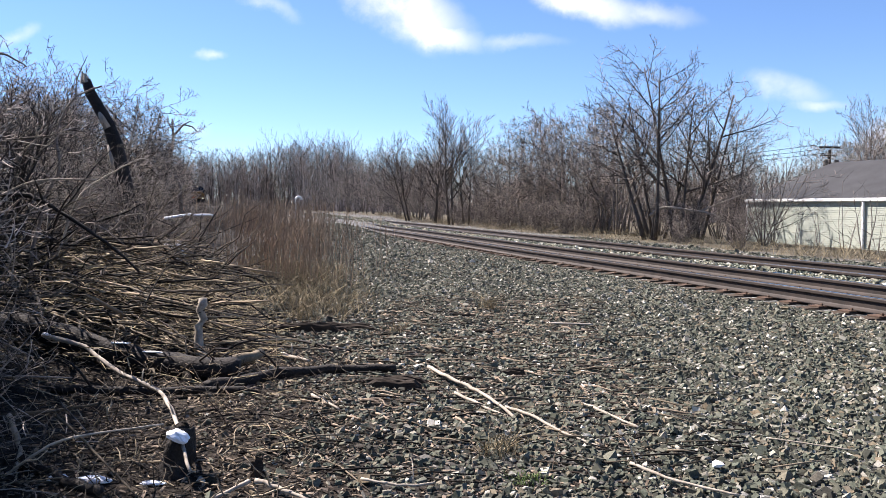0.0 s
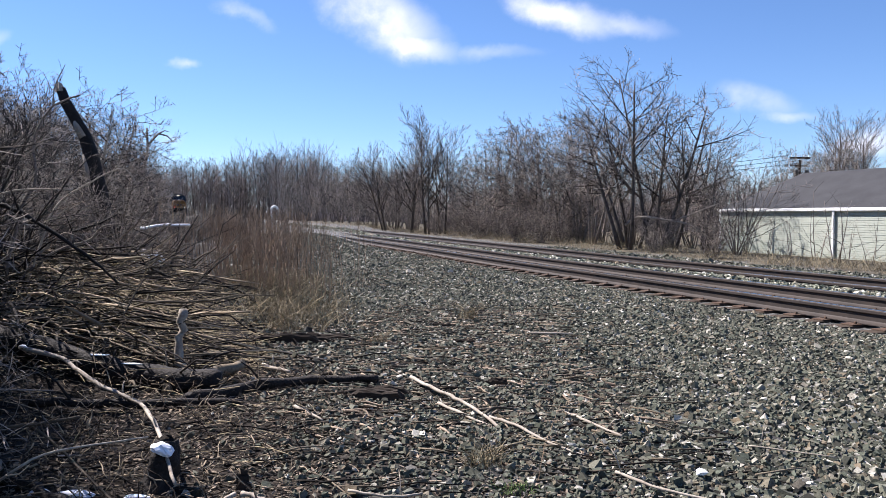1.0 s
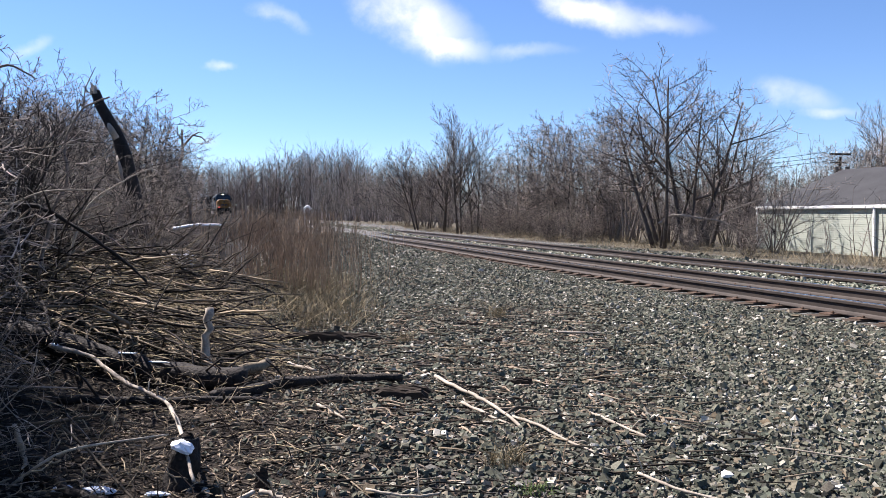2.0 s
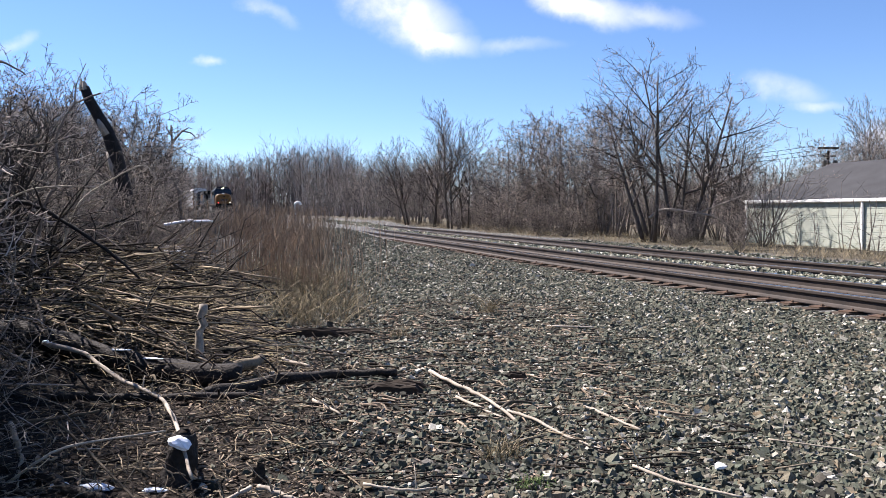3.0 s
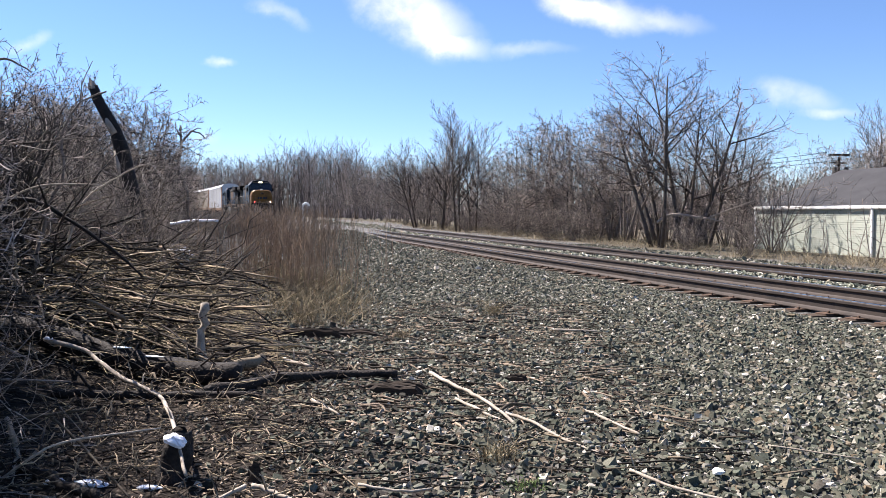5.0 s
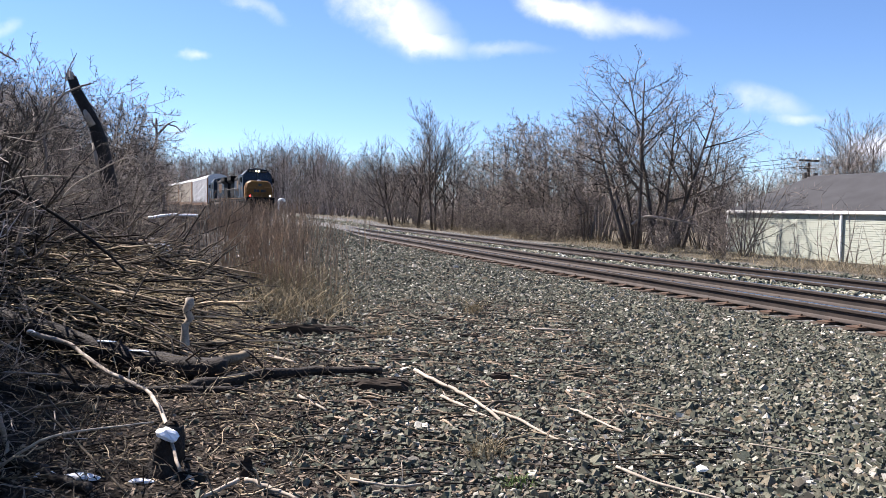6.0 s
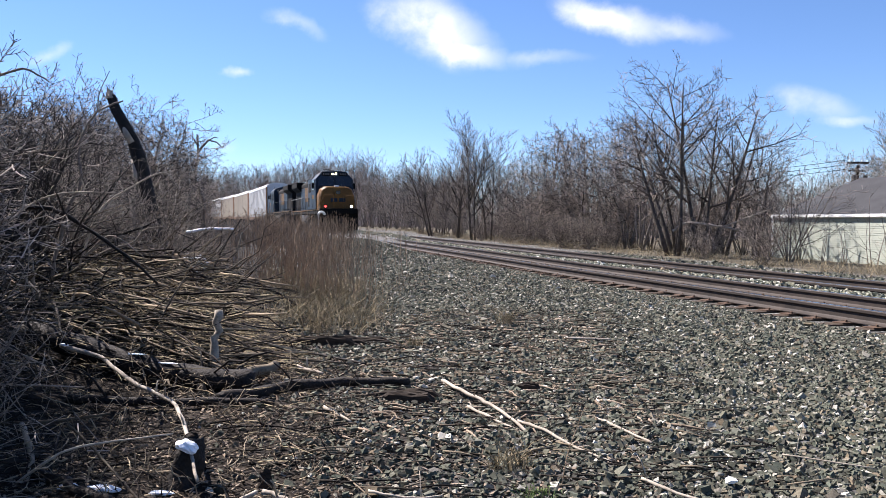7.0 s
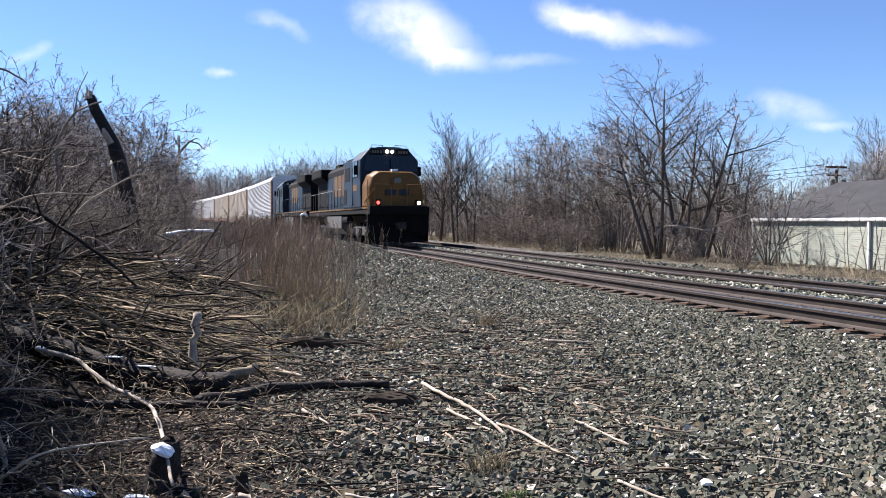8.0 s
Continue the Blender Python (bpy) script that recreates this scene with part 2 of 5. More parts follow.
def prism(profile, y0, y1, bm=None):
    """A closed x-z outline drawn out along y."""
    bm = bm or bmesh.new()
    a = [bm.verts.new((x, y0, z)) for x, z in profile]
    b = [bm.verts.new((x, y1, z)) for x, z in profile]
    n = len(profile)
    bm.faces.new(a)
    bm.faces.new(b[::-1])
    for i in range(n):
        bm.faces.new((a[i], b[i], b[(i + 1) % n], a[(i + 1) % n]))
    bmesh.ops.recalc_face_normals(bm, faces=bm.faces)
    return bm


def tube_data(lines, sides=4):
    """Verts and faces of tapered tubes along lines of (point, radius)."""
    verts, faces = [], []
    ring = [(math.cos(2 * math.pi * k / sides), math.sin(2 * math.pi * k / sides)) for k in range(sides)]
    for line in lines:
        start = len(verts)
        n = len(line)
        for i, (p, r) in enumerate(line):
            q0, q1 = line[max(i - 1, 0)][0], line[min(i + 1, n - 1)][0]
            d = q1 - q0
            if d.length < 1e-6:
                d = Vector((0, 0, 1))
            d.normalize()
            u = d.cross(Vector((0.31, 0.17, 0.93)))
            if u.length < 0.05:
                u = d.cross(Vector((1, 0, 0)))
            u.normalize()
            v = d.cross(u)
            verts.extend(p + u * (c * r) + v * (s * r) for c, s in ring)
        for i in range(n - 1):
            a, b = start + i * sides, start + (i + 1) * sides
            faces.extend((a + k, a + (k + 1) % sides, b + (k + 1) % sides, b + k) for k in range(sides))
        faces.append(tuple(start + (n - 1) * sides + k for k in range(sides)))
        faces.append(tuple(start + sides - 1 - k for k in range(sides)))
    return verts, faces


# ---- the line of the track ----
PHI = radians(16.9)
AHEAD = Vector((-math.sin(PHI), math.cos(PHI), 0))
ASIDE = Vector((math.cos(PHI), math.sin(PHI), 0))
A0, S0, RADIUS, RAIL_Z = 9.17, 18.0, 1750.0, 0.18
GAUGE = 0.73    # half the distance between rail centres
SECOND = 2.78   # from the middle of the near track to that of the far one


def rise(s):
    """The gentle climb of the line away from the camera."""
    return 0.0045 * min(max(0.0, s - 20), 200)



def on_track(s, off=0.0, z=0.0):
    """The point s metres along the line, off metres to its outer side, and the turn of the line there."""
    th = max(0.0, (s - S0) / RADIUS)
    p = AHEAD * min(s, S0) + ASIDE * A0 + AHEAD * (RADIUS * math.sin(th)) - ASIDE * (RADIUS * (1 - math.cos(th)))
    n = ASIDE * math.cos(th) + AHEAD * math.sin(th)
    p = p + n * off
    return Vector((p.x, p.y, z)), th


def beside(x, y):
    """Metres along the line and to its outer side of a place in the plan."""
    s = -x * math.sin(PHI) + y * math.cos(PHI)
    a = x * math.cos(PHI) + y * math.sin(PHI)
    return s, a - (A0 - max(0.0, s - S0) ** 2 / (2 * RADIUS))


BANK = [(-400, 0.6), (-60, 0.6), (-30, 0.35), (-12, 0.05), (-9, 0.0), (-5.5, 0.0), (-2.2, 0.0), (-1.5, -0.03), (-1.15, -0.06), (0.95, -0.06), (1.12, 0.10), (1.35, 0.125), (1.6, 0.10), (1.85, -0.05), (3.7, -0.05), (4.3, 0.04), (5.4, 0.0), (8, 0.0), (13, -0.2), (17, -0.45), (60, -0.6), (400, 0.5)]


def ease(t):
    t = max(0.0, min(1.0, t))
    return t * t * (3 - 2 * t)


def heap(x, y):
    """The low swell of old brush and soil."""
    return 0.62 * ease((-x - 1.7) / 3.4) * ease((y - 4.6) / 3.0) * (1 - 0.6 * ease((y - 11) / 4))


def ground_z(x, y):
    s, d = beside(x, y)
    z = float(np.interp(d, [b[0] for b in BANK], [b[1] for b in BANK]))
    z += heap(x, y) + rise(s) * math.exp(-(d / 30) ** 2)
    r = math.hypot(x, y)
    amp = 0.02 + 0.03 * min(1, max(0, (-d - 4) / 8))
    z += amp * noise.noise(Vector((x * 1.1, y * 1.1, 0))) * (0.3 if -2 < d < 4.5 else 1)
    if d < -11.5:
        z += 0.15 * noise.noise(Vector((x * 0.3, y * 0.3, 4)))
    return z if r < 600 else z * max(0, 1 - (r - 600) / 600)


def ground_material():
    m = bpy.data.materials.new("ground_cover")
    m.use_nodes = True
    nt = m.node_tree
    p = nt.nodes["Principled BSDF"]
    p.inputs["Roughness"].default_value = 0.95
    p.inputs["Specular IOR Level"].default_value = 0.15
    L = nt.links.new
    tc = nt.nodes.new("ShaderNodeTexCoord")

    def ramp(src, stops):
        r = nt.nodes.new("ShaderNodeValToRGB")
        els = r.color_ramp.elements
        while len(els) < len(stops):
            els.new(0.5)
        for e, (pos, col) in zip(els, stops):
            e.position, e.color = pos, (*col, 1)
        L(src, r.inputs[0])
        return r.outputs[0]

    def noise_node(scale, detail=4):
        n = nt.nodes.new("ShaderNodeTexNoise")
        n.inputs["Scale"].default_value, n.inputs["Detail"].default_value = scale, detail
        L(tc.outputs["Object"], n.inputs["Vector"])
        return n.outputs[0]

    def maths(op, a, b):
        n = nt.nodes.new("ShaderNodeMath")
        n.operation = op
        for i, v in enumerate((a, b)):
            if isinstance(v, (int, float)):
                n.inputs[i].default_value = v
            else:
                L(v, n.inputs[i])
        return n.outputs[0]

    def mixed(fac, a, b):
        n = nt.nodes.new("ShaderNodeMix")
        n.data_type = "RGBA"
        L(fac, n.inputs["Factor"])
        L(a, n.inputs["A"])
        L(b, n.inputs["B"])
        return n.outputs["Result"]

    vor = nt.nodes.new("ShaderNodeTexVoronoi")
    vor.inputs["Scale"].default_value = 19
    L(tc.outputs["Object"], vor.inputs["Vector"])
    cell = nt.nodes.new("ShaderNodeSeparateColor")
    L(vor.outputs["Color"], cell.inputs[0])
    gravel = ramp(cell.outputs[0], [(0.0, (0.022, 0.021, 0.02)), (0.55, (0.085, 0.083, 0.078)), (0.9, (0.17, 0.167, 0.155)), (1.0, (0.33, 0.32, 0.295))])
    # litter stops sit below dry litter's tone, to deepen shade at the heap
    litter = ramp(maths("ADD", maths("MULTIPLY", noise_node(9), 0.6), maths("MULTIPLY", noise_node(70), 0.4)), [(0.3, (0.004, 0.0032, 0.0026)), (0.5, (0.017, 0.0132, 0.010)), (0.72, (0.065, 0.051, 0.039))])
    grass = ramp(maths("ADD", maths("MULTIPLY", noise_node(1.2), 0.6), maths("MULTIPLY", noise_node(30), 0.4)), [(0.3, (0.035, 0.028, 0.018)), (0.5, (0.075, 0.064, 0.044)), (0.72, (0.16, 0.14, 0.098))])
    rot = nt.nodes.new("ShaderNodeVectorRotate")
    rot.rotation_type = "Z_AXIS"
    rot.inputs["Angle"].default_value = -PHI
    L(tc.outputs["Object"], rot.inputs["Vector"])
    sep = nt.nodes.new("ShaderNodeSeparateXYZ")
    L(rot.outputs[0], sep.inputs[0])
    past = maths("MAXIMUM", maths("SUBTRACT", sep.outputs["Y"], S0), 0.0)
    curve = maths("MULTIPLY", maths("MULTIPLY", past, past), 1 / (2 * RADIUS))
    off = maths("ADD", maths("SUBTRACT", sep.outputs["X"], A0), curve)
    wob = maths("MULTIPLY", maths("SUBTRACT", noise_node(0.9, 6), 0.5), 3.0)
    off = maths("ADD", off, wob)

    def step(lo, hi):
        n = nt.nodes.new("ShaderNodeMapRange")
        n.inputs["From Min"].default_value, n.inputs["From Max"].default_value = lo, hi
        L(off, n.inputs["Value"])
        return n.outputs[0]

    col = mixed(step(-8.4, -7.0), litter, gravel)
    col = mixed(step(6.0, 7.0), col, grass)
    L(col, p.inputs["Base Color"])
    b = nt.nodes.new("ShaderNodeBump")
    b.inputs["Strength"].default_value, b.inputs["Distance"].default_value = 0.8, 0.03
    L(maths("ADD", maths("SUBTRACT", 1.0, vor.outputs["Distance"]), maths("MULTIPLY", noise_node(40), 0.6)), b.inputs["Height"])
    L(b.outputs[0], p.inputs["Normal"])
    return m


def build_ground():
    radii = [0.3 * (3500 / 0.3) ** (i / 230) for i in range(231)]
    n = 300
    verts = [(0, 0, ground_z(0, 0))]
    for r in radii:
        for k in range(n):
            a = 2 * math.pi * k / n
            x, y = r * math.cos(a), r * math.sin(a)
            verts.append((x, y, ground_z(x, y) - 0.12 * ease((4.6 - abs(beside(x, y)[1] - SECOND / 2)) / 0.8) * (r < 300)))
    faces = [(0, 1 + k, 1 + (k + 1) % n) for k in range(n)]
    for i in range(len(radii) - 1):
        a, b = 1 + i * n, 1 + (i + 1) * n
        faces.extend((a + k, b + k, b + (k + 1) % n, a + (k + 1) % n) for k in range(n))
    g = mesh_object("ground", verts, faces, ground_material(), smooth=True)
    tagged(g, "grey ballast, brown leaf litter and dry grass beside a railway", "ground", kind="structure")


build_ground()


def sweep(name, profile, s_list, off, z, mat, parent=None):
    verts, faces = [], []
    n = len(profile)
    for s in s_list:
        for px, pz in profile:
            p, _ = on_track(s, off + px, z + pz + rise(s))
            verts.append(p)
    for i in range(len(s_list) - 1):
        a, b = i * n, (i + 1) * n
        faces.extend((a + k, a + (k + 1) % n, b + (k + 1) % n, b + k) for k in range(n))
    faces.append(tuple(range(n))[::-1])
    faces.append(tuple((len(s_list) - 1) * n + k for k in range(n)))
    return mesh_object(name, verts, faces, mat, parent)


def build_bed():
    stations = [-16 + 1.0 * i for i in range(290)]
    offs = [-3.3, -2.8, -2.2, -1.3, -0.95, 0.0, 0.95, 1.12, 1.35, 1.6, 1.85, 2.8, 3.7, 4.3, 5.2, 5.9, 6.1]
    verts, faces = [], []
    n = len(offs)
    for s in stations:
        for d in offs:
            p, _ = on_track(s, d)
            edge = abs(d - SECOND / 2) > 4.6
            verts.append((p.x, p.y, ground_z(p.x, p.y) - (0.1 if edge else 0.0)))
    for i in range(len(stations) - 1):
        faces.extend((i * n + k, i * n + k + 1, (i + 1) * n + k + 1, (i + 1) * n + k) for k in range(n - 1))
    bed = mesh_object("ballast_bed", verts, faces, bpy.data.materials["ground_cover"], smooth=True)
    tagged(bed, "raised bed of crushed stone under the rails", "ballast bed", kind="structure")


build_bed()


def build_track():
    stations = [-14 + 2 * i for i in range(145)]
    prof = [(a, 1.05 * b) for a, b in ((-0.076, -0.186), (0.076, -0.186), (0.076, -0.174), (0.02, -0.155), (0.009, -0.14), (0.009, -0.06), (0.036, -0.045), (0.037, -0.012), (0.028, -0.001), (-0.028, -0.001), (-0.037, -0.012), (-0.036, -0.045), (-0.009, -0.06), (-0.009, -0.14), (-0.02, -0.155), (-0.076, -0.174))]
    top = [(-0.03, -0.001), (0.03, -0.001), (0.03, 0.001), (-0.03, 0.001)]
    for off in (-GAUGE, GAUGE, SECOND - GAUGE, SECOND + GAUGE):
        rail = sweep("rail", prof, stations, off, RAIL_Z, RUST)
        tagged(rail, "brown rusty steel rail with a polished top", "rail", "rails of the two tracks")
        sweep("running_surface", top, stations, off, RAIL_Z, POLISHED, rail)
    rng = random.Random(3)
    first = None
    for i in range(300):
        far = i >= 170
        s = -11 + 0.53 * i if not far else 0 + 0.53 * (i - 170)
        p, th = on_track(s + rng.uniform(-0.04, 0.04), (SECOND if far else 0.0) + rng.uniform(-0.06, 0.06), RAIL_Z - 0.215 + rise(s) + rng.uniform(-0.008, 0.004))
        m = Matrix.Translation(p) @ Matrix.Rotation(PHI + th + rng.uniform(-0.02, 0.02), 4, "Z")
        if first is None:
            first = new("railroad_tie")
            tagged(first, "weathered creosoted wooden tie under the rails", "railroad tie", "ties of the two tracks")
            part("timber", box(-1.2, 1.2, -0.115, 0.115, -0.16, 0, 0.012), TIE_TOP, first)
            for x in (-GAUGE, GAUGE):
                pl = part("tie_plate", box(x - 0.2, x + 0.2, -0.1, 0.1, 0.0, 0.018, 0.004), PLATE_RUST, first, "orange rusty tie plate")
                for dx in (-0.10, 0.10):
                    part("spike", box(x + dx - 0.014, x + dx + 0.014, -0.06, -0.032, 0.01, 0.05, 0.005), PLATE_RUST, pl)
            first.matrix_basis = m
        else:
            copy_thing(first, m)


build_track()


# ---- train ----


def wheel_mesh(r):
    bm = bmesh.new()
    for x in (-0.7525, 0.7525):
        rod((x - 0.07, 0, 0), (x + 0.07, 0, 0), r, bm, 28)
        fx = x - 0.05 if x > 0 else x + 0.05
        rod((fx - 0.02, 0, 0), (fx + 0.02, 0, 0), r + 0.026, bm, 28)
        ox = x + 0.075 if x > 0 else x - 0.075
        rod((ox - 0.02, 0, 0), (ox + 0.02, 0, 0), r * 0.3, bm, 12)
        for k in range(6):
            a = k * math.pi / 3
            c = (math.cos(a) * r * 0.62, math.sin(a) * r * 0.62)
            rod((ox - 0.012, c[0], c[1]), (ox + 0.004, c[0], c[1]), r * 0.11, bm, 8)
    rod((-0.75, 0, 0), (0.75, 0, 0), 0.09, bm, 10)
    return bm


def build_truck(parent, y, axles, spacing, r, wheels):
    """A bogie: two side frames with springs, bolster, wheelsets."""
    half = spacing * (axles - 1) / 2
    for sx in (-1, 1):
        prof = [(-half - 0.55, 0.62), (-half - 0.45, 0.78), (-half + 0.5, 0.86), (half - 0.5, 0.86), (half + 0.45, 0.78), (half + 0.55, 0.62), (half + 0.3, 0.5), (half - 0.5, 0.42), (-half + 0.5, 0.42), (-half - 0.3, 0.5)]
        bm = bmesh.new()
        x0, x1 = sx * 1.0, sx * 1.14
        a = [bm.verts.new((x0, y + py, pz)) for py, pz in prof]
        b = [bm.verts.new((x1, y + py, pz)) for py, pz in prof]
        n = len(prof)
        bm.faces.new(a)
        bm.faces.new(b[::-1])
        for i in range(n):
            bm.faces.new((a[i], b[i], b[(i + 1) % n], a[(i + 1) % n]))
        bmesh.ops.recalc_face_normals(bm, faces=bm.faces)
        for k in range(axles):
            yy = y - half + k * spacing
            box(sx * 1.13 - 0.02, sx * 1.13 + 0.14 if sx > 0 else sx * 1.13 + 0.02, yy - 0.17, yy + 0.17, 0.38, 0.72, 0.03, bm) if sx > 0 else box(sx * 1.13 - 0.14, sx * 1.13 + 0.02, yy - 0.17, yy + 0.17, 0.38, 0.72, 0.03, bm)
            rod((sx * 1.2, yy, 0.53), (sx * 1.31, yy, 0.53), 0.1, bm, 10)
            for dy in (-0.3, 0.3):
                rod((sx * 1.18, yy + dy, 0.5), (sx * 1.18, yy + dy, 0.78), 0.055, bm, 8)
        part("side_frame", bm, TRUCK_GREY, parent)
    part("bolster", box(-1.0, 1.0, y - 0.3, y + 0.3, 0.6, 1.0, 0.03), LOCO_DARK, parent)
    for k in range(axles):
        w = part("wheelset", wheel_mesh(r), LOCO_DARK, parent)
        w.location = (0, y - half + k * spacing, r)
        wheels.append((w, r))


TRUCK_GREY = material("oily_truck_steel", (0.02, 0.019, 0.018), (0.10, 0.092, 0.082), 0.65, 0.2, scale=3, fine=25)
TURNING = []


def handrail(parent, x, y0, y1, z0, z1, mat, posts):
    part("handrail", rod((x, y0, z1), (x, y1, z1), 0.02, None, 6), mat, parent)
    for k in range(posts):
        yy = y0 + (y1 - y0) * k / (posts - 1)
        part("stanchion", rod((x, yy, z0), (x, yy, z1), 0.018, None, 6), mat, parent)


def build_locomotive(name, second=False):
    """Origin on the rails under the front coupler; +y is the way it travels, so the body lies at negative y."""
    t = new(name)
    # underframe, pilot and steps
    part("frame_sill", box(-1.42, 1.42, -21.6, -0.75, 1.42, 1.72, 0.02), LOCO_DARK, t)
    for sx in (-1, 1):
        part("sill_stripe", box(min(sx * 1.42, sx * 1.45), max(sx * 1.42, sx * 1.45), -21.5, -0.9, 1.66, 1.74), LOCO_YELLOW, t, "yellow sill stripe")
    part("anticlimber", box(-1.5, 1.5, -0.95, -0.45, 1.38, 1.78, 0.04), LOCO_DARK, t)
    part("pilot_plate", box(-1.55, 1.55, -0.9, -0.72, 0.35, 1.4, 0.03), LOCO_DARK, t)
    bm = bmesh.new()
    v = [bm.verts.new(c) for c in ((-1.6, -0.95, 0.12), (0, -0.2, 0.1), (1.6, -0.95, 0.12), (-1.5, -0.9, 0.85), (0, -0.62, 0.85), (1.5, -0.9, 0.85), (-1.5, -1.1, 0.12), (1.5, -1.1, 0.12), (-1.45, -1.0, 0.85), (1.45, -1.0, 0.85))]
    for f in ((0, 1, 4, 3), (1, 2, 5, 4), (0, 3, 8, 6), (2, 7, 9, 5), (3, 4, 5, 9, 8), (0, 6, 7, 2, 1), (6, 8, 9, 7)):
        bm.faces.new([v[i] for i in f])
    bmesh.ops.recalc_face_normals(bm, faces=bm.faces)
    part("snow_plow", bm, LOCO_DARK, t)
    bm = box(-0.16, 0.16, -0.75, -0.05, 0.72, 1.02, 0.05)
    box(-0.2, 0.02, -0.2, 0.08, 0.7, 1.04, 0.05, bm)
    part("coupler", bm, RUST, t)
    for x in (-0.55, -0.4, 0.42, 0.58):
        part("air_hose", rod((x, -0.68, 1.1), (x * 1.1, -0.45, 0.5), 0.03, None, 6), LOCO_DARK, t)
    for sx in (-1, 1):
        for k, z in enumerate((0.45, 0.78, 1.1, 1.4)):
            part("step", box(min(sx * 1.2, sx * 1.5), max(sx * 1.2, sx * 1.5), -1.55, -1.05, z - 0.02, z + 0.02), LOCO_DARK, t)
        part("grab_iron", rod((sx * 1.47, -1.0, 0.55), (sx * 1.47, -1.0, 2.6), 0.02, None, 6), LOCO_YELLOW, t)
    # nose
    body = LOCO_BLUE
    nose = bmesh.new()
    lo = [(-1.46, 1.74), (1.46, 1.74), (1.46, 2.7), (1.28, 3.2), (0.92, 3.42), (-0.92, 3.42), (-1.28, 3.2), (-1.46, 2.7)]
    rings = []
    for y, k, dz in ((-1.08, 0.86, -0.08), (-1.16, 0.93, -0.03), (-1.4, 0.98, 0.0), (-2.55, 1.0, 0.06)):
        rings.append([nose.verts.new((x * k, y - (0.22 * (z - 1.74) / 1.7 if y > -2 else 0), z + dz * (z > 1.8))) for x, z in lo])
    for a, b in zip(rings, rings[1:]):
        for i in range(8):
            nose.faces.new((a[i], a[(i + 1) % 8], b[(i + 1) % 8], b[i]))
    nose.faces.new(rings[0][::-1])
    nose.faces.new(rings[-1])
    bmesh.ops.recalc_face_normals(nose, faces=nose.faces)
    bmesh.ops.bevel(nose, geom=[e for e in nose.edges if e.calc_face_angle(0) > 0.3], offset=0.07, segments=3, affect="EDGES", profile=0.5)
    part("nose", nose, LOCO_YELLOW if not second else LOCO_BLUE, t)
    part("nose_door", box(-0.34, 0.24, -1.36, -1.1, 1.8, 3.0, 0.02), LOCO_YELLOW if not second else LOCO_BLUE, t)
    part("nose_window", box(-0.22, 0.12, -1.22, -1.09, 2.85, 3.1, 0.02), GLASS_DARK, t)
    for x0, x1 in ((-0.62, -0.12), (0.02, 0.55)):
        part("nose_plate", box(x0, x1, -1.15, -1.075, 2.28, 2.55, 0.01), LOCO_BLUE, t, "dark blue marking on the nose")
    # cab
    prof = [(-1.52, 1.74), (1.52, 1.74), (1.55, 2.6), (1.52, 4.02), (1.05, 4.52), (0.55, 4.66), (-0.55, 4.66), (-1.05, 4.52), (-1.52, 4.02), (-1.55, 2.6)]
    cab = prism(prof, -5.2, -2.5)
    for vv in cab.verts:
        if vv.co.y > -3:
            vv.co.y -= max(0, vv.co.z - 3.2) * 0.16
    bmesh.ops.bevel(cab, geom=list(cab.edges), offset=0.05, segments=2, affect="EDGES", profile=0.6)
    part("cab", cab, LOCO_BLUE, t)
    part("cab_roof_visor", box(-1.02, 1.02, -2.82, -2.62, 4.3, 4.6, 0.05), LOCO_BLUE, t)
    for x0, x1 in ((-1.4, -0.06), (0.06, 1.4)):
        g = bmesh.new()
        q = [g.verts.new(c) for c in ((x0, -2.49, 3.48), (x1, -2.49, 3.48), (x1 * (0.86 if x1 > 1 else 1), -2.66, 4.24), (x0 * (0.86 if x0 < -1 else 1), -2.66, 4.24))]
        r = [g.verts.new(c.co + Vector((0, 0.03, 0))) for c in q]
        g.faces.new(r)
        for i in range(4):
            g.faces.new((q[i], q[(i + 1) % 4], r[(i + 1) % 4], r[i]))
        bmesh.ops.recalc_face_normals(g, faces=g.faces)
        part("windshield", g, GLASS_DARK, t)
    for sx in (-1, 1):
        x0, x1 = sorted((sx * 1.5, sx * 1.575))
        part("side_window", box(x0, x1, -4.35, -3.2, 3.2, 4.0, 0.03), GLASS_DARK, t)
        part("window_frame", box(x0, sx * 1.585 if sx > 0 else x1, -3.82, -3.74, 3.2, 4.0), LOCO_BLUE, t)
        part("cab_number_bar", box(min(sx * 1.55, sx * 1.562), max(sx * 1.55, sx * 1.562), -4.4, -3.3, 2.55, 2.85), LOCO_YELLOW, t, "yellow bar of marking on the cab side")
        part("mirror", box(min(sx * 1.6, sx * 1.78), max(sx * 1.6, sx * 1.78), -3.05, -3.0, 3.3, 3.75, 0.01), LOCO_DARK, t)
    for x in (-0.68, 0.68):
        nb = part("number_board", box(x - 0.33, x + 0.33, -2.64, -2.58, 4.28, 4.52, 0.01), LOCO_DARK, t, "black number board")
        for k in range(4):
            part("number_bar", box(x - 0.26 + 0.14 * k, x - 0.17 + 0.14 * k, -2.60, -2.57, 4.33, 4.47), LOCO_GREY, nb)
    for x in (-0.13, 0.13):
        part("headlight", rod((x, -2.66, 4.42), (x, -2.55, 4.42), 0.08, None, 14), GLASS_DARK if second else LAMP_WARM, t, "unlit headlight" if second else "lit headlight")
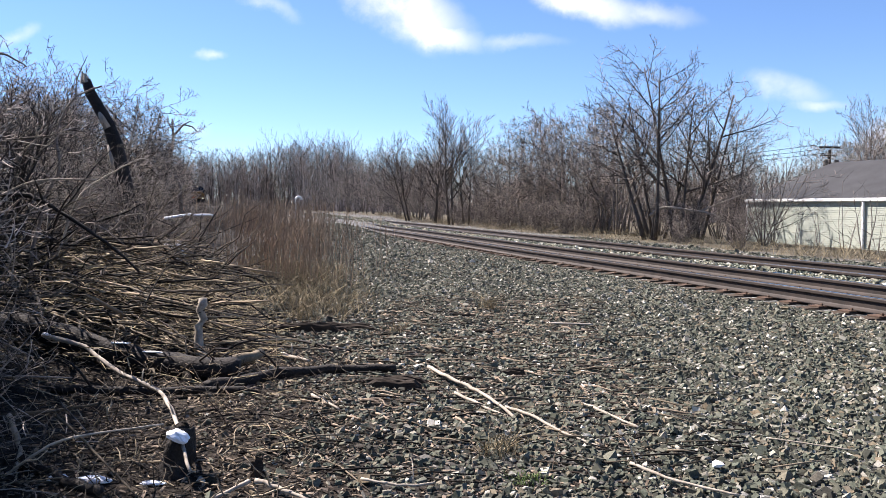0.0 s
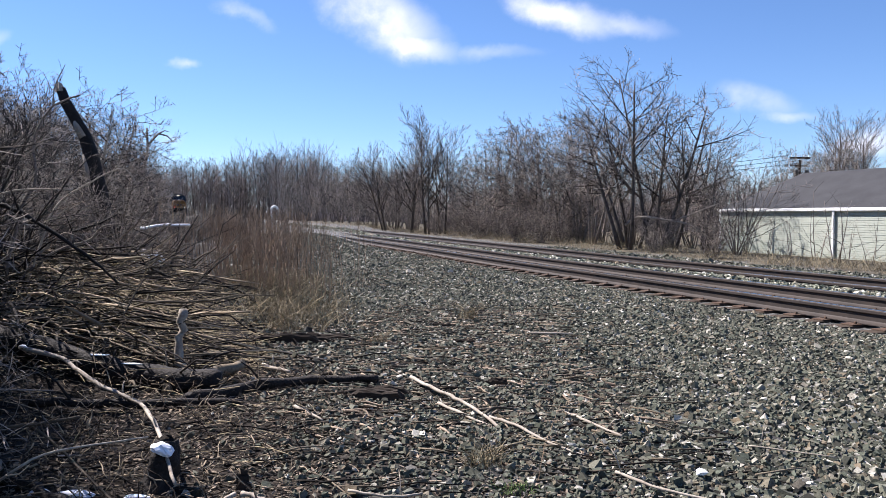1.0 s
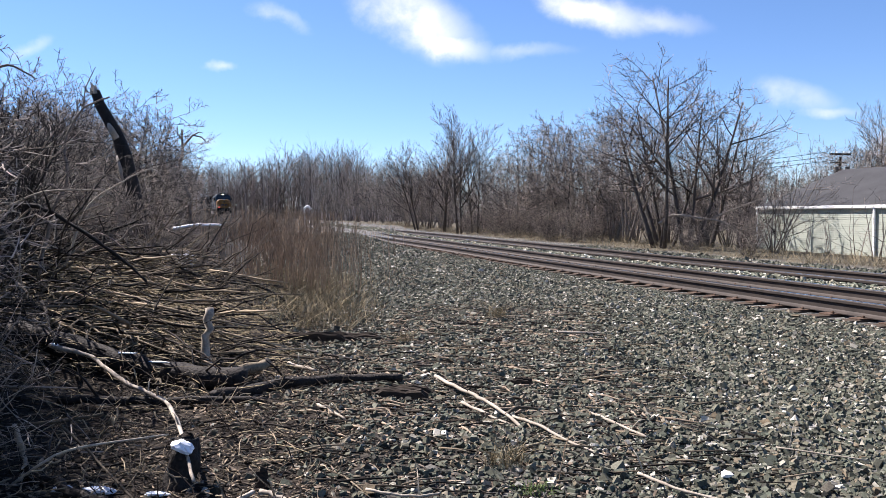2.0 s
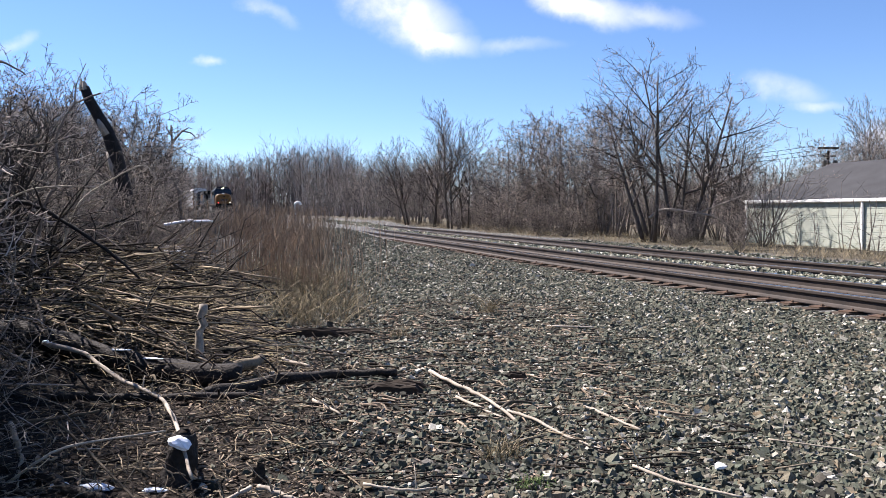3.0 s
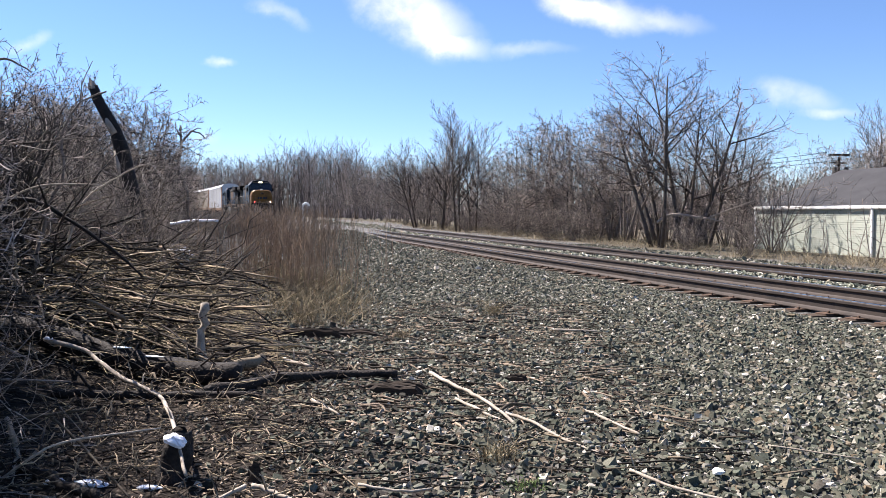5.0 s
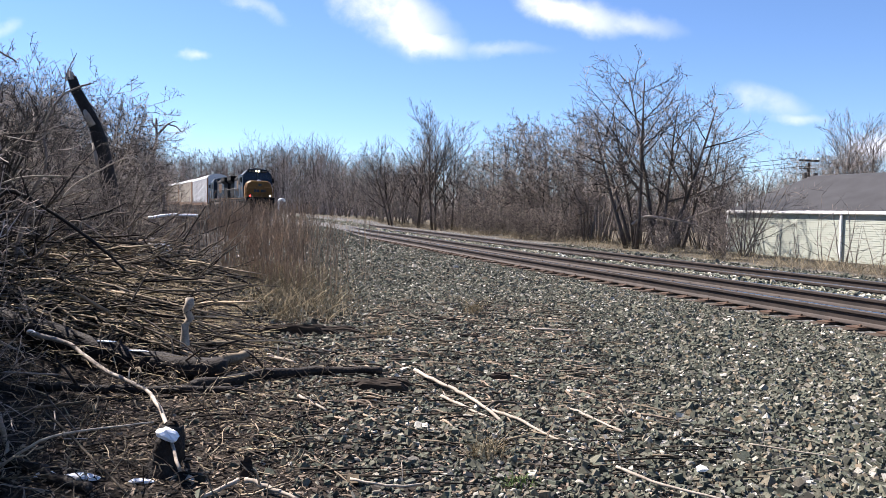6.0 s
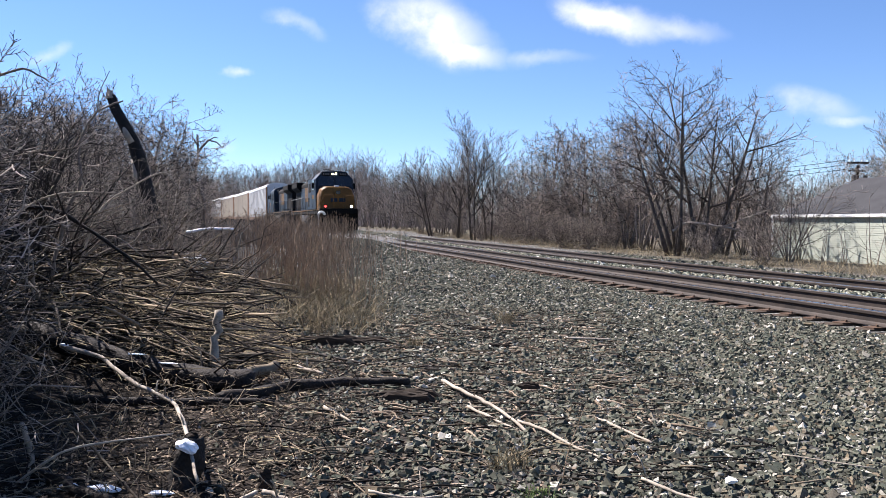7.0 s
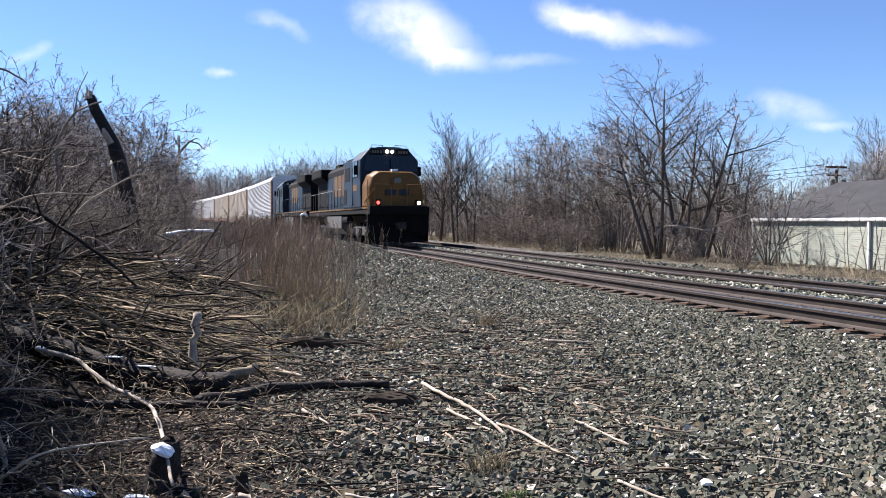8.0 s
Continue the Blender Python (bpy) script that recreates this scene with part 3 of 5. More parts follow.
    for x, mt in ((-1.02, LAMP_WARM), (1.02, LAMP_RED)):
        hs = part("ditch_light_housing", box(x - 0.13, x + 0.13, -0.92, -0.7, 1.78, 2.08, 0.03), LOCO_DARK, t)
        part("ditch_light", rod((x, -0.76, 1.93), (x, -0.66, 1.93), 0.085, None, 14), GLASS_DARK if second else mt, hs, "unlit ditch light" if second else "lit ditch light")
    # nose rails
    for sx in (-1, 1):
        part("nose_handrail", rod((sx * 1.2, -0.6, 1.78), (sx * 1.2, -0.6, 2.75), 0.022, None, 6), LOCO_YELLOW, t)
        part("nose_handrail", rod((sx * 1.2, -0.6, 2.75), (sx * 0.4, -0.6, 2.75), 0.022, None, 6), LOCO_YELLOW, t)
        part("nose_handrail", rod((sx * 0.4, -0.6, 1.78), (sx * 0.4, -0.6, 2.75), 0.022, None, 6), LOCO_YELLOW, t)
        part("nose_handrail", rod((sx * 1.2, -0.6, 2.6), (sx * 1.5, -1.7, 1.95), 0.022, None, 6), LOCO_YELLOW, t)
        part("nose_handrail", rod((sx * 1.46, -1.1, 3.0), (sx * 1.46, -1.1, 1.8), 0.02, None, 6), LOCO_YELLOW, t)
    # hood, full-width cabinet and radiator
    part("equipment_cabinet", box(-1.5, 1.5, -7.4, -5.2, 1.74, 4.15, 0.06), LOCO_BLUE, t)
    hood = prism([(-0.95, 1.74), (0.95, 1.74), (0.95, 4.0), (0.7, 4.25), (-0.7, 4.25), (-0.95, 4.0)], -16.4, -7.4)
    part("long_hood", hood, LOCO_BLUE, t)
    soot = prism([(-0.975, 3.72), (0.975, 3.72), (0.975, 4.01), (0.715, 4.275), (-0.715, 4.275), (-0.975, 4.01)], -16.3, -7.45)
    part("hood_roof", soot, LOCO_DARK, t, "sooty black hood roof")
    for sx in (-1, 1):
        for y0, y1, z0, z1 in ((-6.9, -5.6, 3.1, 3.8), (-7.2, -6.5, 1.95, 2.7)):
            part("louvre", box(min(sx * 1.49, sx * 1.515), max(sx * 1.49, sx * 1.515), y0, y1, z0, z1, 0.01), LOCO_DARK, t, "black louvre")
        part("cab_door", box(min(sx * 1.53, sx * 1.565), max(sx * 1.53, sx * 1.565), -5.1, -4.5, 1.85, 3.75, 0.015), LOCO_BLUE, t)
    for sx in (-1, 1):
        for k in range(9):
            y1 = -7.7 - k * 0.95
            part("hood_door", box(min(sx * 0.94, sx * 0.975), max(sx * 0.94, sx * 0.975), y1 - 0.88, y1, 1.95, 3.7, 0.01), LOCO_BLUE, t)
        x0, x1 = sorted((sx * 0.97, sx * 0.985))
        part("logo_bar", box(x0, x1, -10.6, -9.8, 2.5, 3.7), LOCO_YELLOW, t, "yellow logo block on the hood")
        part("logo_bar", box(x0, x1, -12.0, -10.9, 2.5, 3.7), LOCO_YELLOW, t)
        part("logo_bar", box(x0, x1, -13.4, -12.3, 2.5, 3.7), LOCO_YELLOW, t)
    rad = prism([(-0.95, 1.74), (0.95, 1.74), (0.95, 3.5), (1.4, 3.85), (1.4, 4.32), (-1.4, 4.32), (-1.4, 3.85), (-0.95, 3.5)], -20.6, -16.2)
    part("radiator_hood", rad, LOCO_DARK, t)
    for sx in (-1, 1):
        part("radiator_grille", box(min(sx * 1.37, sx * 1.42), max(sx * 1.37, sx * 1.42), -20.2, -16.6, 3.9, 4.25), LOCO_DARK, t, "black radiator grille")
    for k, (y, w, h) in enumerate(((-8.6, 0.5, 0.22), (-10.4, 0.6, 0.3), (-12.4, 0.5, 0.25), (-14.4, 0.62, 0.26), (-6.2, 0.9, 0.2))):
        z0 = 4.15 if k == 4 else 4.24
        part("roof_hatch", box(-w, w, y - 0.7, y + 0.7, z0, z0 + h, 0.04), LOCO_DARK, t)
    part("horn", rod((-0.25, -4.5, 4.72), (0.25, -4.5, 4.72), 0.06, None, 8), LOCO_DARK, t)
    for x in (-0.7, 0.55):
        bm = rod((x - 0.3, -3.1, 4.62), (x - 0.3, -3.1, 4.76), 0.015, None, 5)
        rod((x + 0.3, -3.1, 4.62), (x + 0.3, -3.1, 4.76), 0.015, bm, 5)
        rod((x - 0.3, -3.1, 4.76), (x + 0.3, -3.1, 4.76), 0.015, bm, 5)
        part("roof_grab_iron", bm, LOCO_DARK, t)
    part("antenna_dome", box(-0.16, 0.16, -1.75, -1.45, 3.4, 3.52, 0.03), WHITE_TRIM, t, "pale antenna box on the nose")
    for sx in (-1, 1):
        handrail(t, sx * 1.42, -20.8, -7.6, 1.74, 2.8, LOCO_BLUE if second else LOCO_GREY, 13)
    # tank, air reservoirs and trucks
    part("fuel_tank", prism([(-1.0, 0.35), (1.0, 0.35), (1.4, 0.7), (1.4, 1.35), (-1.4, 1.35), (-1.4, 0.7)], -13.6, -8.6), LOCO_GREY, t, "dusty grey fuel tank")
    for sx in (-1, 1):
        part("air_reservoir", rod((sx * 1.2, -8.4, 1.15), (sx * 1.2, -7.0, 1.15), 0.2, None, 12), LOCO_DARK, t)
    wheels = []
    build_truck(t, -4.35, 3, 1.8, 0.53, wheels)
    build_truck(t, -17.6, 3, 1.8, 0.53, wheels)
    TURNING.extend(wheels)
    # the tall body stands on the running gear
    for o in t.children:
        if o.name.split(".")[0] in ("wheelset", "side_frame", "bolster"):
            continue
        for q in (o, *o.children):
            q.data.transform(Matrix.Diagonal((1, 1, 1.065, 1)))
    return t


def build_autorack(panel):
    t = new("autorack_wagon")
    L = 26.9
    part("underframe", box(-1.45, 1.45, -L, -0.4, 0.85, 1.15, 0.02), RACK_RUST, t)
    for sx in (-1, 1):
        part("side_sill", box(min(sx * 1.5, sx * 1.55), max(sx * 1.5, sx * 1.55), -L, -0.4, 0.78, 1.25), RACK_RUST, t, "brown side sill")
        for k in range(7):
            y1 = -0.55 - k * (L - 0.7) / 7
            y0 = y1 - (L - 0.7) / 7 + 0.06
            bm = bmesh.new()
            rows = 26
            ring = []
            for j in range(rows * 2 + 1):
                z = 1.25 + 3.85 * j / (rows * 2)
                x = sx * (1.5 + (0.03 if j % 2 else 0.0))
                ring.append((bm.verts.new((x, y0, z)), bm.verts.new((x, y1, z))))
            back = [bm.verts.new((sx * 1.45, y0, 1.25)), bm.verts.new((sx * 1.45, y1, 1.25)), bm.verts.new((sx * 1.45, y1, 5.1)), bm.verts.new((sx * 1.45, y0, 5.1))]
            for (a, b), (c, d) in zip(ring, ring[1:]):
                bm.faces.new((a, b, d, c))
            bm.faces.new(back)
            bmesh.ops.recalc_face_normals(bm, faces=bm.faces)
            part("side_panel", bm, panel, t)
        for y in (-0.5, -L + 0.1):
            part("end_post", box(min(sx * 1.42, sx * 1.58), max(sx * 1.42, sx * 1.58), y - 0.32, y + 0.32, 0.95, 5.15, 0.02), RACK_RUST, t, "orange-brown end post")
    roof = prism([(-1.55, 5.1), (1.55, 5.1), (1.5, 5.35), (1.05, 5.62), (0.4, 5.76), (-0.4, 5.76), (-1.05, 5.62), (-1.5, 5.35)], -L, -0.35)
    part("roof", roof, RACK_ROOF, t)
    for y in (-0.33, -L - 0.02):
        for x0, x1 in ((-1.42, -0.02), (0.02, 1.42)):
            part("end_door", box(x0, x1, y - 0.05, y + 0.05, 1.2, 5.08, 0.02), RACK_ROOF, t)
    part("coupler", box(-0.13, 0.13, -0.6, 0.3, 0.72, 1.0, 0.04), RUST, t)
    wheels = []
    build_truck(t, -3.0, 2, 1.75, 0.42, wheels)
    build_truck(t, -L + 2.8, 2, 1.75, 0.42, wheels)
    return t


TRAIN = []
lead = build_locomotive("locomotive")
tagged(lead, "dark blue diesel locomotive with a yellow nose and lit lamps", "locomotive", "train")
TRAIN.append((lead, 0.0, 11.0))
follow = build_locomotive("locomotive", True)
tagged(follow, "dark blue diesel locomotive coupled behind the leading one", "locomotive", "train")
TRAIN.append((follow, 22.4, 11.0))
rack = build_autorack(RACK_WHITE)
tagged(rack, "chalky white corrugated car-carrying railway wagon with brown ends", "railway wagon", "train")
TRAIN.append((rack, 46.2, 13.5))
tan_rack = build_autorack(RACK_TAN)
tagged(tan_rack, "dusty tan corrugated car-carrying railway wagon with brown ends", "railway wagon", "train")
TRAIN.append((tan_rack, 73.7, 13.5))
for k, kind in enumerate((tan_rack, rack, rack, tan_rack)):
    TRAIN.append((copy_thing(kind, Matrix.Identity(4)), 101.2 + 27.5 * k, 13.5))


def front_at(t):
    """Metres along the line from the camera's foot to the leading coupler."""
    u = 8.0 - t
    return 37.4 + 25.0 * u - 0.6 * u * u


def motions():
    for ob, behind, half in TRAIN:
        rows = []
        for i in range(33):
            t = i * 0.25
            s = front_at(t) + behind
            mid, th = on_track(s + half, 0, RAIL_Z + rise(s + half))
            turn = Matrix.Rotation(PHI + th + math.pi, 4, "Z")
            m = Matrix.Translation(mid) @ turn @ Matrix.Translation((0, half, 0))
            if ob is follow:
                m = m @ pose(0, -22.2, 0, 0, 0, 180)
            rows.append((t, m))
        walk(ob, rows)
    start = front_at(0)
    for w, r in TURNING:
        y, z = w.location.y, w.location.z
        rows = [(i / 30, pose(0, y, z, -math.degrees((start - front_at(i / 30)) / r))) for i in range(241)]
        walk(w, rows)


# ---- house beyond the track ----


def build_house():
    t = new("house")
    tagged(t, "low cream-sided house with a dark shingle roof", "house")
    # local: x along the wall away from the near end, y into the house
    L, D, zb, ze, zr = 26.0, 8.0, -0.75, 1.66, 3.5
    part("wall", box(0, L, 0.0, D, zb, ze), SIDING, t)
    n = 25
    board = None
    for k in range(n):
        z = zb + (ze - zb) * k / n
        h = (ze - zb) / n
        if board is None:
            bm = prism([(0.0, 0), (0.0, h), (0.004, h), (0.016, 0.004), (0.016, 0.0)], 0, L)
            bmesh.ops.rotate(bm, verts=bm.verts, matrix=Matrix.Rotation(-math.pi / 2, 3, "Z"))
            board = part("siding_board", bm, SIDING, t)
            board.location = (0, -0.003, z)
        else:
            o = new("siding_board", board.data)
            o.parent, o.location = t, (0, -0.003, z)
    bm = bmesh.new()
    o = 0.06
    pts = [(-o, -o, ze), (L + o, -o, ze), (L + o, D + o, ze), (-o, D + o, ze), (1.2, D / 2, zr), (L - 1.2, D / 2, zr)]
    v = [bm.verts.new(p) for p in pts] + [bm.verts.new((p[0], p[1], p[2] - 0.08)) for p in pts[:4]]
    for f in ((0, 1, 5, 4), (1, 2, 5), (2, 3, 4, 5), (3, 0, 4), (0, 6, 7, 1), (1, 7, 8, 2), (2, 8, 9, 3), (3, 9, 6, 0), (6, 9, 8, 7)):
        bm.faces.new([v[i] for i in f])
    bmesh.ops.recalc_face_normals(bm, faces=bm.faces)
    part("roof", bm, SHINGLE, t)
    part("gutter", box(-o, L + o, -o - 0.10, -o - 0.003, ze - 0.1, ze + 0.03, 0.02), WHITE_TRIM, t, "white gutter")
    part("soffit", box(-o + 0.01, L + o - 0.01, -o, 0.0, ze - 0.13, ze - 0.085), WHITE_TRIM, t)
    part("corner_trim", box(-0.04, 0.07, -0.045, 0.07, zb, ze - 0.13), WHITE_TRIM, t)
    for x in (7.5, 17.0):
        part("downspout", box(x - 0.05, x + 0.05, -0.12, -0.03, zb, ze - 0.1, 0.015), WHITE_TRIM, t, "white downspout")
    part("roof_vent", box(12.0, 12.5, D / 2 - 0.3, D / 2 + 0.3, zr - 0.05, zr + 0.22, 0.05), SHINGLE, t)
    t.matrix_basis = Matrix.Translation((15.25, 39.9, 0)) @ Matrix.Rotation(radians(-74.1), 4, "Z")


build_house()


# ---- bare trees and shrubs ----


def grow(rng, p, d, length, r, level, lines, spec):
    """One bending branch and, on it, its side branches; lines[level] takes each as (point, radius) rows."""
    n = 5 if level == 0 else (4 if level == 1 else 3)
    pts, q, v = [], p.copy(), d.normalized()
    bend = spec["bend"] * (0.5 if level == 0 else 1.0)
    for i in range(n + 1):
        f = i / n
        pts.append((q.copy(), max(r * (1 - 0.78 * f), spec["fine"] * 0.6)))
        v = v + Vector((rng.uniform(-1, 1), rng.uniform(-1, 1), rng.uniform(-1, 1))) * bend + Vector((0, 0, spec["lift"] * (0.5 if level < 2 else 1)))
        v.normalize()
        q = q + v * (length / n)
    lines[level].append(pts)
    if level >= spec["levels"]:
        return
    count = spec["count"][level]
    for k in range(count):
        f = spec["bare"][level] + (1 - spec["bare"][level]) * (k + rng.random()) / count
        i = min(int(f * n), n - 1)
        g = f * n - i
        base = pts[i][0].lerp(pts[i + 1][0], g)
        rr = pts[i][1] * (1 - g) + pts[i + 1][1] * g
        along = (pts[i + 1][0] - pts[i][0]).normalized()
        side = along.orthogonal()
        side.rotate(Matrix.Rotation(rng.uniform(0, 2 * math.pi), 3, along))
        ang = radians(rng.uniform(*spec["angle"]))
        nd = along * math.cos(ang) + side * math.sin(ang)
        ln = length * spec["ratio"][level] * (1.15 - 0.65 * f) * rng.uniform(0.7, 1.25)
        grow(rng, base, nd, ln, max(rr * 0.62, spec["fine"]), level + 1, lines, spec)


SPECS = {
    "tall": dict(stems=2, height=8.4, lean=0.10, r=0.14, bend=0.07, lift=0.11, levels=3, count=(18, 8, 5), bare=(0.24, 0.2, 0.15), angle=(22, 42), ratio=(0.55, 0.5, 0.5), fine=0.0105, bark=DARK_BARK),
    "spreading": dict(stems=3, height=6.7, lean=0.36, r=0.10, bend=0.09, lift=0.05, levels=3, count=(9, 8, 5), bare=(0.3, 0.2, 0.1), angle=(28, 62), ratio=(0.52, 0.5, 0.5), fine=0.0075, bark=DARK_BARK),
    "shrub": dict(stems=9, height=4.6, lean=0.42, r=0.04, bend=0.16, lift=0.06, levels=3, count=(6, 5, 3), bare=(0.15, 0.1, 0.1), angle=(20, 60), ratio=(0.5, 0.5, 0.5), fine=0.006),
    "dense": dict(stems=4, height=6.2, lean=0.34, r=0.07, bend=0.15, lift=0.045, levels=3, count=(9, 6, 4), bare=(0.2, 0.1, 0.1), angle=(28, 62), ratio=(0.5, 0.5, 0.5), fine=0.0095),
    "scrub": dict(stems=12, height=2.4, lean=0.65, r=0.02, bend=0.25, lift=0.02, levels=2, count=(7, 5), bare=(0.1, 0.1), angle=(25, 75), ratio=(0.5, 0.5), fine=0.004),
}


def build_tree(name, kind, seed, label, category, group="", **change):
    spec = dict(SPECS[kind], **change)
    rng = random.Random(seed)
    lines = {0: [], 1: [], 2: [], 3: []}
    for k in range(spec["stems"]):
        a = 2 * math.pi * (k + rng.random()) / spec["stems"]
        lean = spec["lean"] * rng.uniform(0.3, 1.2)
        d = Vector((math.cos(a) * lean, math.sin(a) * lean, 1))
        base = Vector((math.cos(a), math.sin(a), 0)) * rng.uniform(0, 0.05 * spec["height"] if spec["stems"] > 1 else 0) + Vector((0, 0, -0.15))
        grow(rng, base, d, spec["height"] * rng.uniform(0.75, 1.05), spec["r"] * rng.uniform(0.7, 1.1), 0, lines, spec)
    t = new(name)
    tagged(t, label, category, group)
    bark = spec.get("bark", BARK)
    for stem in lines[0]:
        sv, sf = tube_data([stem], 6)
        mesh_object("stem" if spec["stems"] > 1 else "trunk", sv, sf, bark, t, smooth=True)
    v, f = tube_data(lines[1] + lines[2], 4)
    tagged(mesh_object("crown", v, f, bark, t, smooth=True), kind="stuff")
    if lines[3]:
        v, f = tube_data(lines[3], 3)
        tagged(mesh_object("twig_spray", v, f, TWIG, t), kind="stuff")
    return t


def put(ob, x, y, turn=0.0, k=1.0, tilt=0.0, first=[]):
    """The prototype itself the first time, a copy after that."""
    m = Matrix.Translation((x, y, ground_z(x, y))) @ Matrix.Rotation(turn, 4, "Z") @ Matrix.Rotation(tilt, 4, "X")
    if ob in first:
        ob = copy_thing(ob, m)
    else:
        first.append(ob)
        ob.matrix_basis = m
    ob.scale = (k, k, k)
    return ob


def at_view(u, y):
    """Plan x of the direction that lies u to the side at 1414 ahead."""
    return (u - 784) / 1414 * y


def build_woods():
    rng = random.Random(11)
    tall = [build_tree("bare_tree", "tall", 20 + k, "tall slender leafless tree beyond the track", "tree", "trees beyond the track") for k in range(3)]
    spreading = [build_tree("bare_tree", "spreading", 31 + k, "spreading leafless tree with many pale twigs", "tree", "trees beyond the track") for k in range(3)]
    dense = [build_tree("bare_tree", "dense", 41 + k, "dense leafless thicket tree with grey-brown twigs", "tree", "trees beyond the track") for k in range(4)]
    shrub = [build_tree("bare_shrub", "shrub", 51 + k, "leafless many-stemmed brown shrub", "shrub", "shrubs beside the track") for k in range(4)]
    # the twin slender tree and its neighbours
    put(tall[0], at_view(803, 52), 52, 0.4, 0.79)
    put(tall[1], at_view(826, 53), 53, 1.9, 0.7)
    put(tall[2], at_view(770, 56), 56, 2.9, 0.72, 0.1)
    put(tall[0], at_view(722, 60), 60, 4.4, 0.66, 0.28)
    put(tall[1], at_view(745, 66), 66, 0.4, 0.62, 0.1)
    # the large spreading tree
    put(spreading[0], at_view(1150, 31), 31, 0.2, 1.0)
    put(spreading[1], at_view(1200, 31.5), 31.5, 2.2, 1.08)
    put(spreading[2], at_view(1165, 33), 33, 1.2, 1.05)
    put(spreading[2], at_view(1235, 34), 34, 4.0, 0.9)
    put(spreading[1], at_view(1290, 38), 38, 1.0, 0.86)
    put(dense[3], at_view(1335, 44), 44, 1.0, 0.85)
    # dome of thicket between them
    for u, y, h in ((868, 50, 0.82), (900, 46, 0.9), (930, 48, 1.05), (955, 45, 1.02), (985, 44, 1.0), (1010, 42, 0.98), (1040, 41, 1.0), (1070, 40, 1.0), (1095, 38, 0.98), (1000, 52, 1.2), (1050, 50, 1.2), (940, 56, 1.2), (1110, 46, 1.15), (880, 60, 1.0), (850, 64, 1.0), (1240, 42, 1.02), (1270, 46, 0.98)):
        put(rng.choice(dense), at_view(u, y), y, rng.uniform(0, 6), h * rng.uniform(0.94, 1.03))
    for k in range(26):
        u = 690 + 640 * (k + rng.random()) / 26
        y = 66 - 33 * (u - 690) / 640 + rng.uniform(-2, 8)
        put(rng.choice(shrub), at_view(u, y), y, rng.uniform(0, 6), rng.uniform(0.5, 0.95))
    for k in range(16):
        u = 560 + 220 * k / 15
        y = 118 - 45 * k / 15 + rng.uniform(-3, 6)
        put(rng.choice(dense + shrub), at_view(u, y), y, rng.uniform(0, 6), rng.uniform(0.85, 1.2))
    # beside and behind the house
    put(shrub[2], at_view(1352, 29.5), 29.5, 0.8, 0.78)
    put(shrub[3], at_view(1372, 31), 31, 2.8, 0.45)
    for u, y, k in ((1440, 78, 1.2), (1460, 84, 1.3), (1485, 82, 1.45), (1505, 79, 1.35), (1525, 80, 1.5), (1548, 86, 1.4), (1570, 84, 1.2), (1600, 78, 1.2), (1410, 80, 0.9), (1470, 92, 1.4), (1500, 95, 1.45), (1540, 94, 1.45)):
        put(rng.choice(tall[:1] + dense), at_view(u, y), y, rng.uniform(0, 6), k)
    for u, y, k in ((1300, 60, 0.8), (1340, 66, 0.75), (1380, 62, 0.7)):
        put(rng.choice(dense), at_view(u, y), y, rng.uniform(0, 6), k)
    under = [build_tree("undergrowth_shrub", "scrub", 101 + k, "low tangled leafless undergrowth below bare trees", "shrub", "undergrowth beyond the track", stems=14, height=2.0, count=(7, 6), fine=0.006) for k in range(3)]
    for k in range(46):
        s = rng.uniform(16, 62)
        p, _ = on_track(s, rng.uniform(6.5, 15))
        if s < 36 and (beside(p.x, p.y)[1] > 9 or p.x > 9.5):
            continue
        put(rng.choice(under), p.x, p.y, rng.uniform(0, 6), rng.uniform(0.5, 1.0))
    for k in range(26):
        y = rng.uniform(26, 58)
        put(rng.choice(under), at_view(rng.uniform(300, 470), y), y, rng.uniform(0, 6), rng.uniform(0.45, 0.8))
    sap = [build_tree("sapling", "scrub", 61 + k, "thin leafless sapling before the house wall", "sapling", "saplings at the house", stems=3, height=2.2, lean=0.3, levels=1, count=(5,)) for k in range(2)]
    for u, y in ((1455, 26.5), (1500, 25.5), (1538, 24.5), (1556, 24), (1410, 28), (1600, 23)):
        put(rng.choice(sap), at_view(u, y), y, rng.uniform(0, 6), rng.uniform(0.7, 1.2))
    # thicket on the near side of the line
    near = [build_tree("bare_shrub", "dense", 71 + k, "tangled leafless brown shrub beside a brush heap", "shrub", "thicket beside the heap", height=5.2, stems=7, lean=0.4) for k in range(4)]
    for u, y, k in ((-90, 14, 0.75), (-30, 15, 0.78), (30, 17, 0.82), (70, 20, 0.98), (110, 22, 1.05), (150, 24, 1.08), (185, 23, 1.0), (215, 26, 1.08), (240, 28, 1.0), (262, 30, 0.92), (285, 33, 0.88), (292, 37, 0.75), (300, 40, 0.62), (-60, 20, 1.1), (0, 24, 1.2), (50, 28, 1.3), (120, 32, 1.35), (190, 36, 1.3), (235, 42, 1.2), (250, 50, 1.05), (-140, 18, 1.0), (-200, 15, 1.0)):
        put(rng.choice(near), at_view(u, y), y, rng.uniform(0, 6), 0.8 * k * rng.uniform(0.92, 1.06))
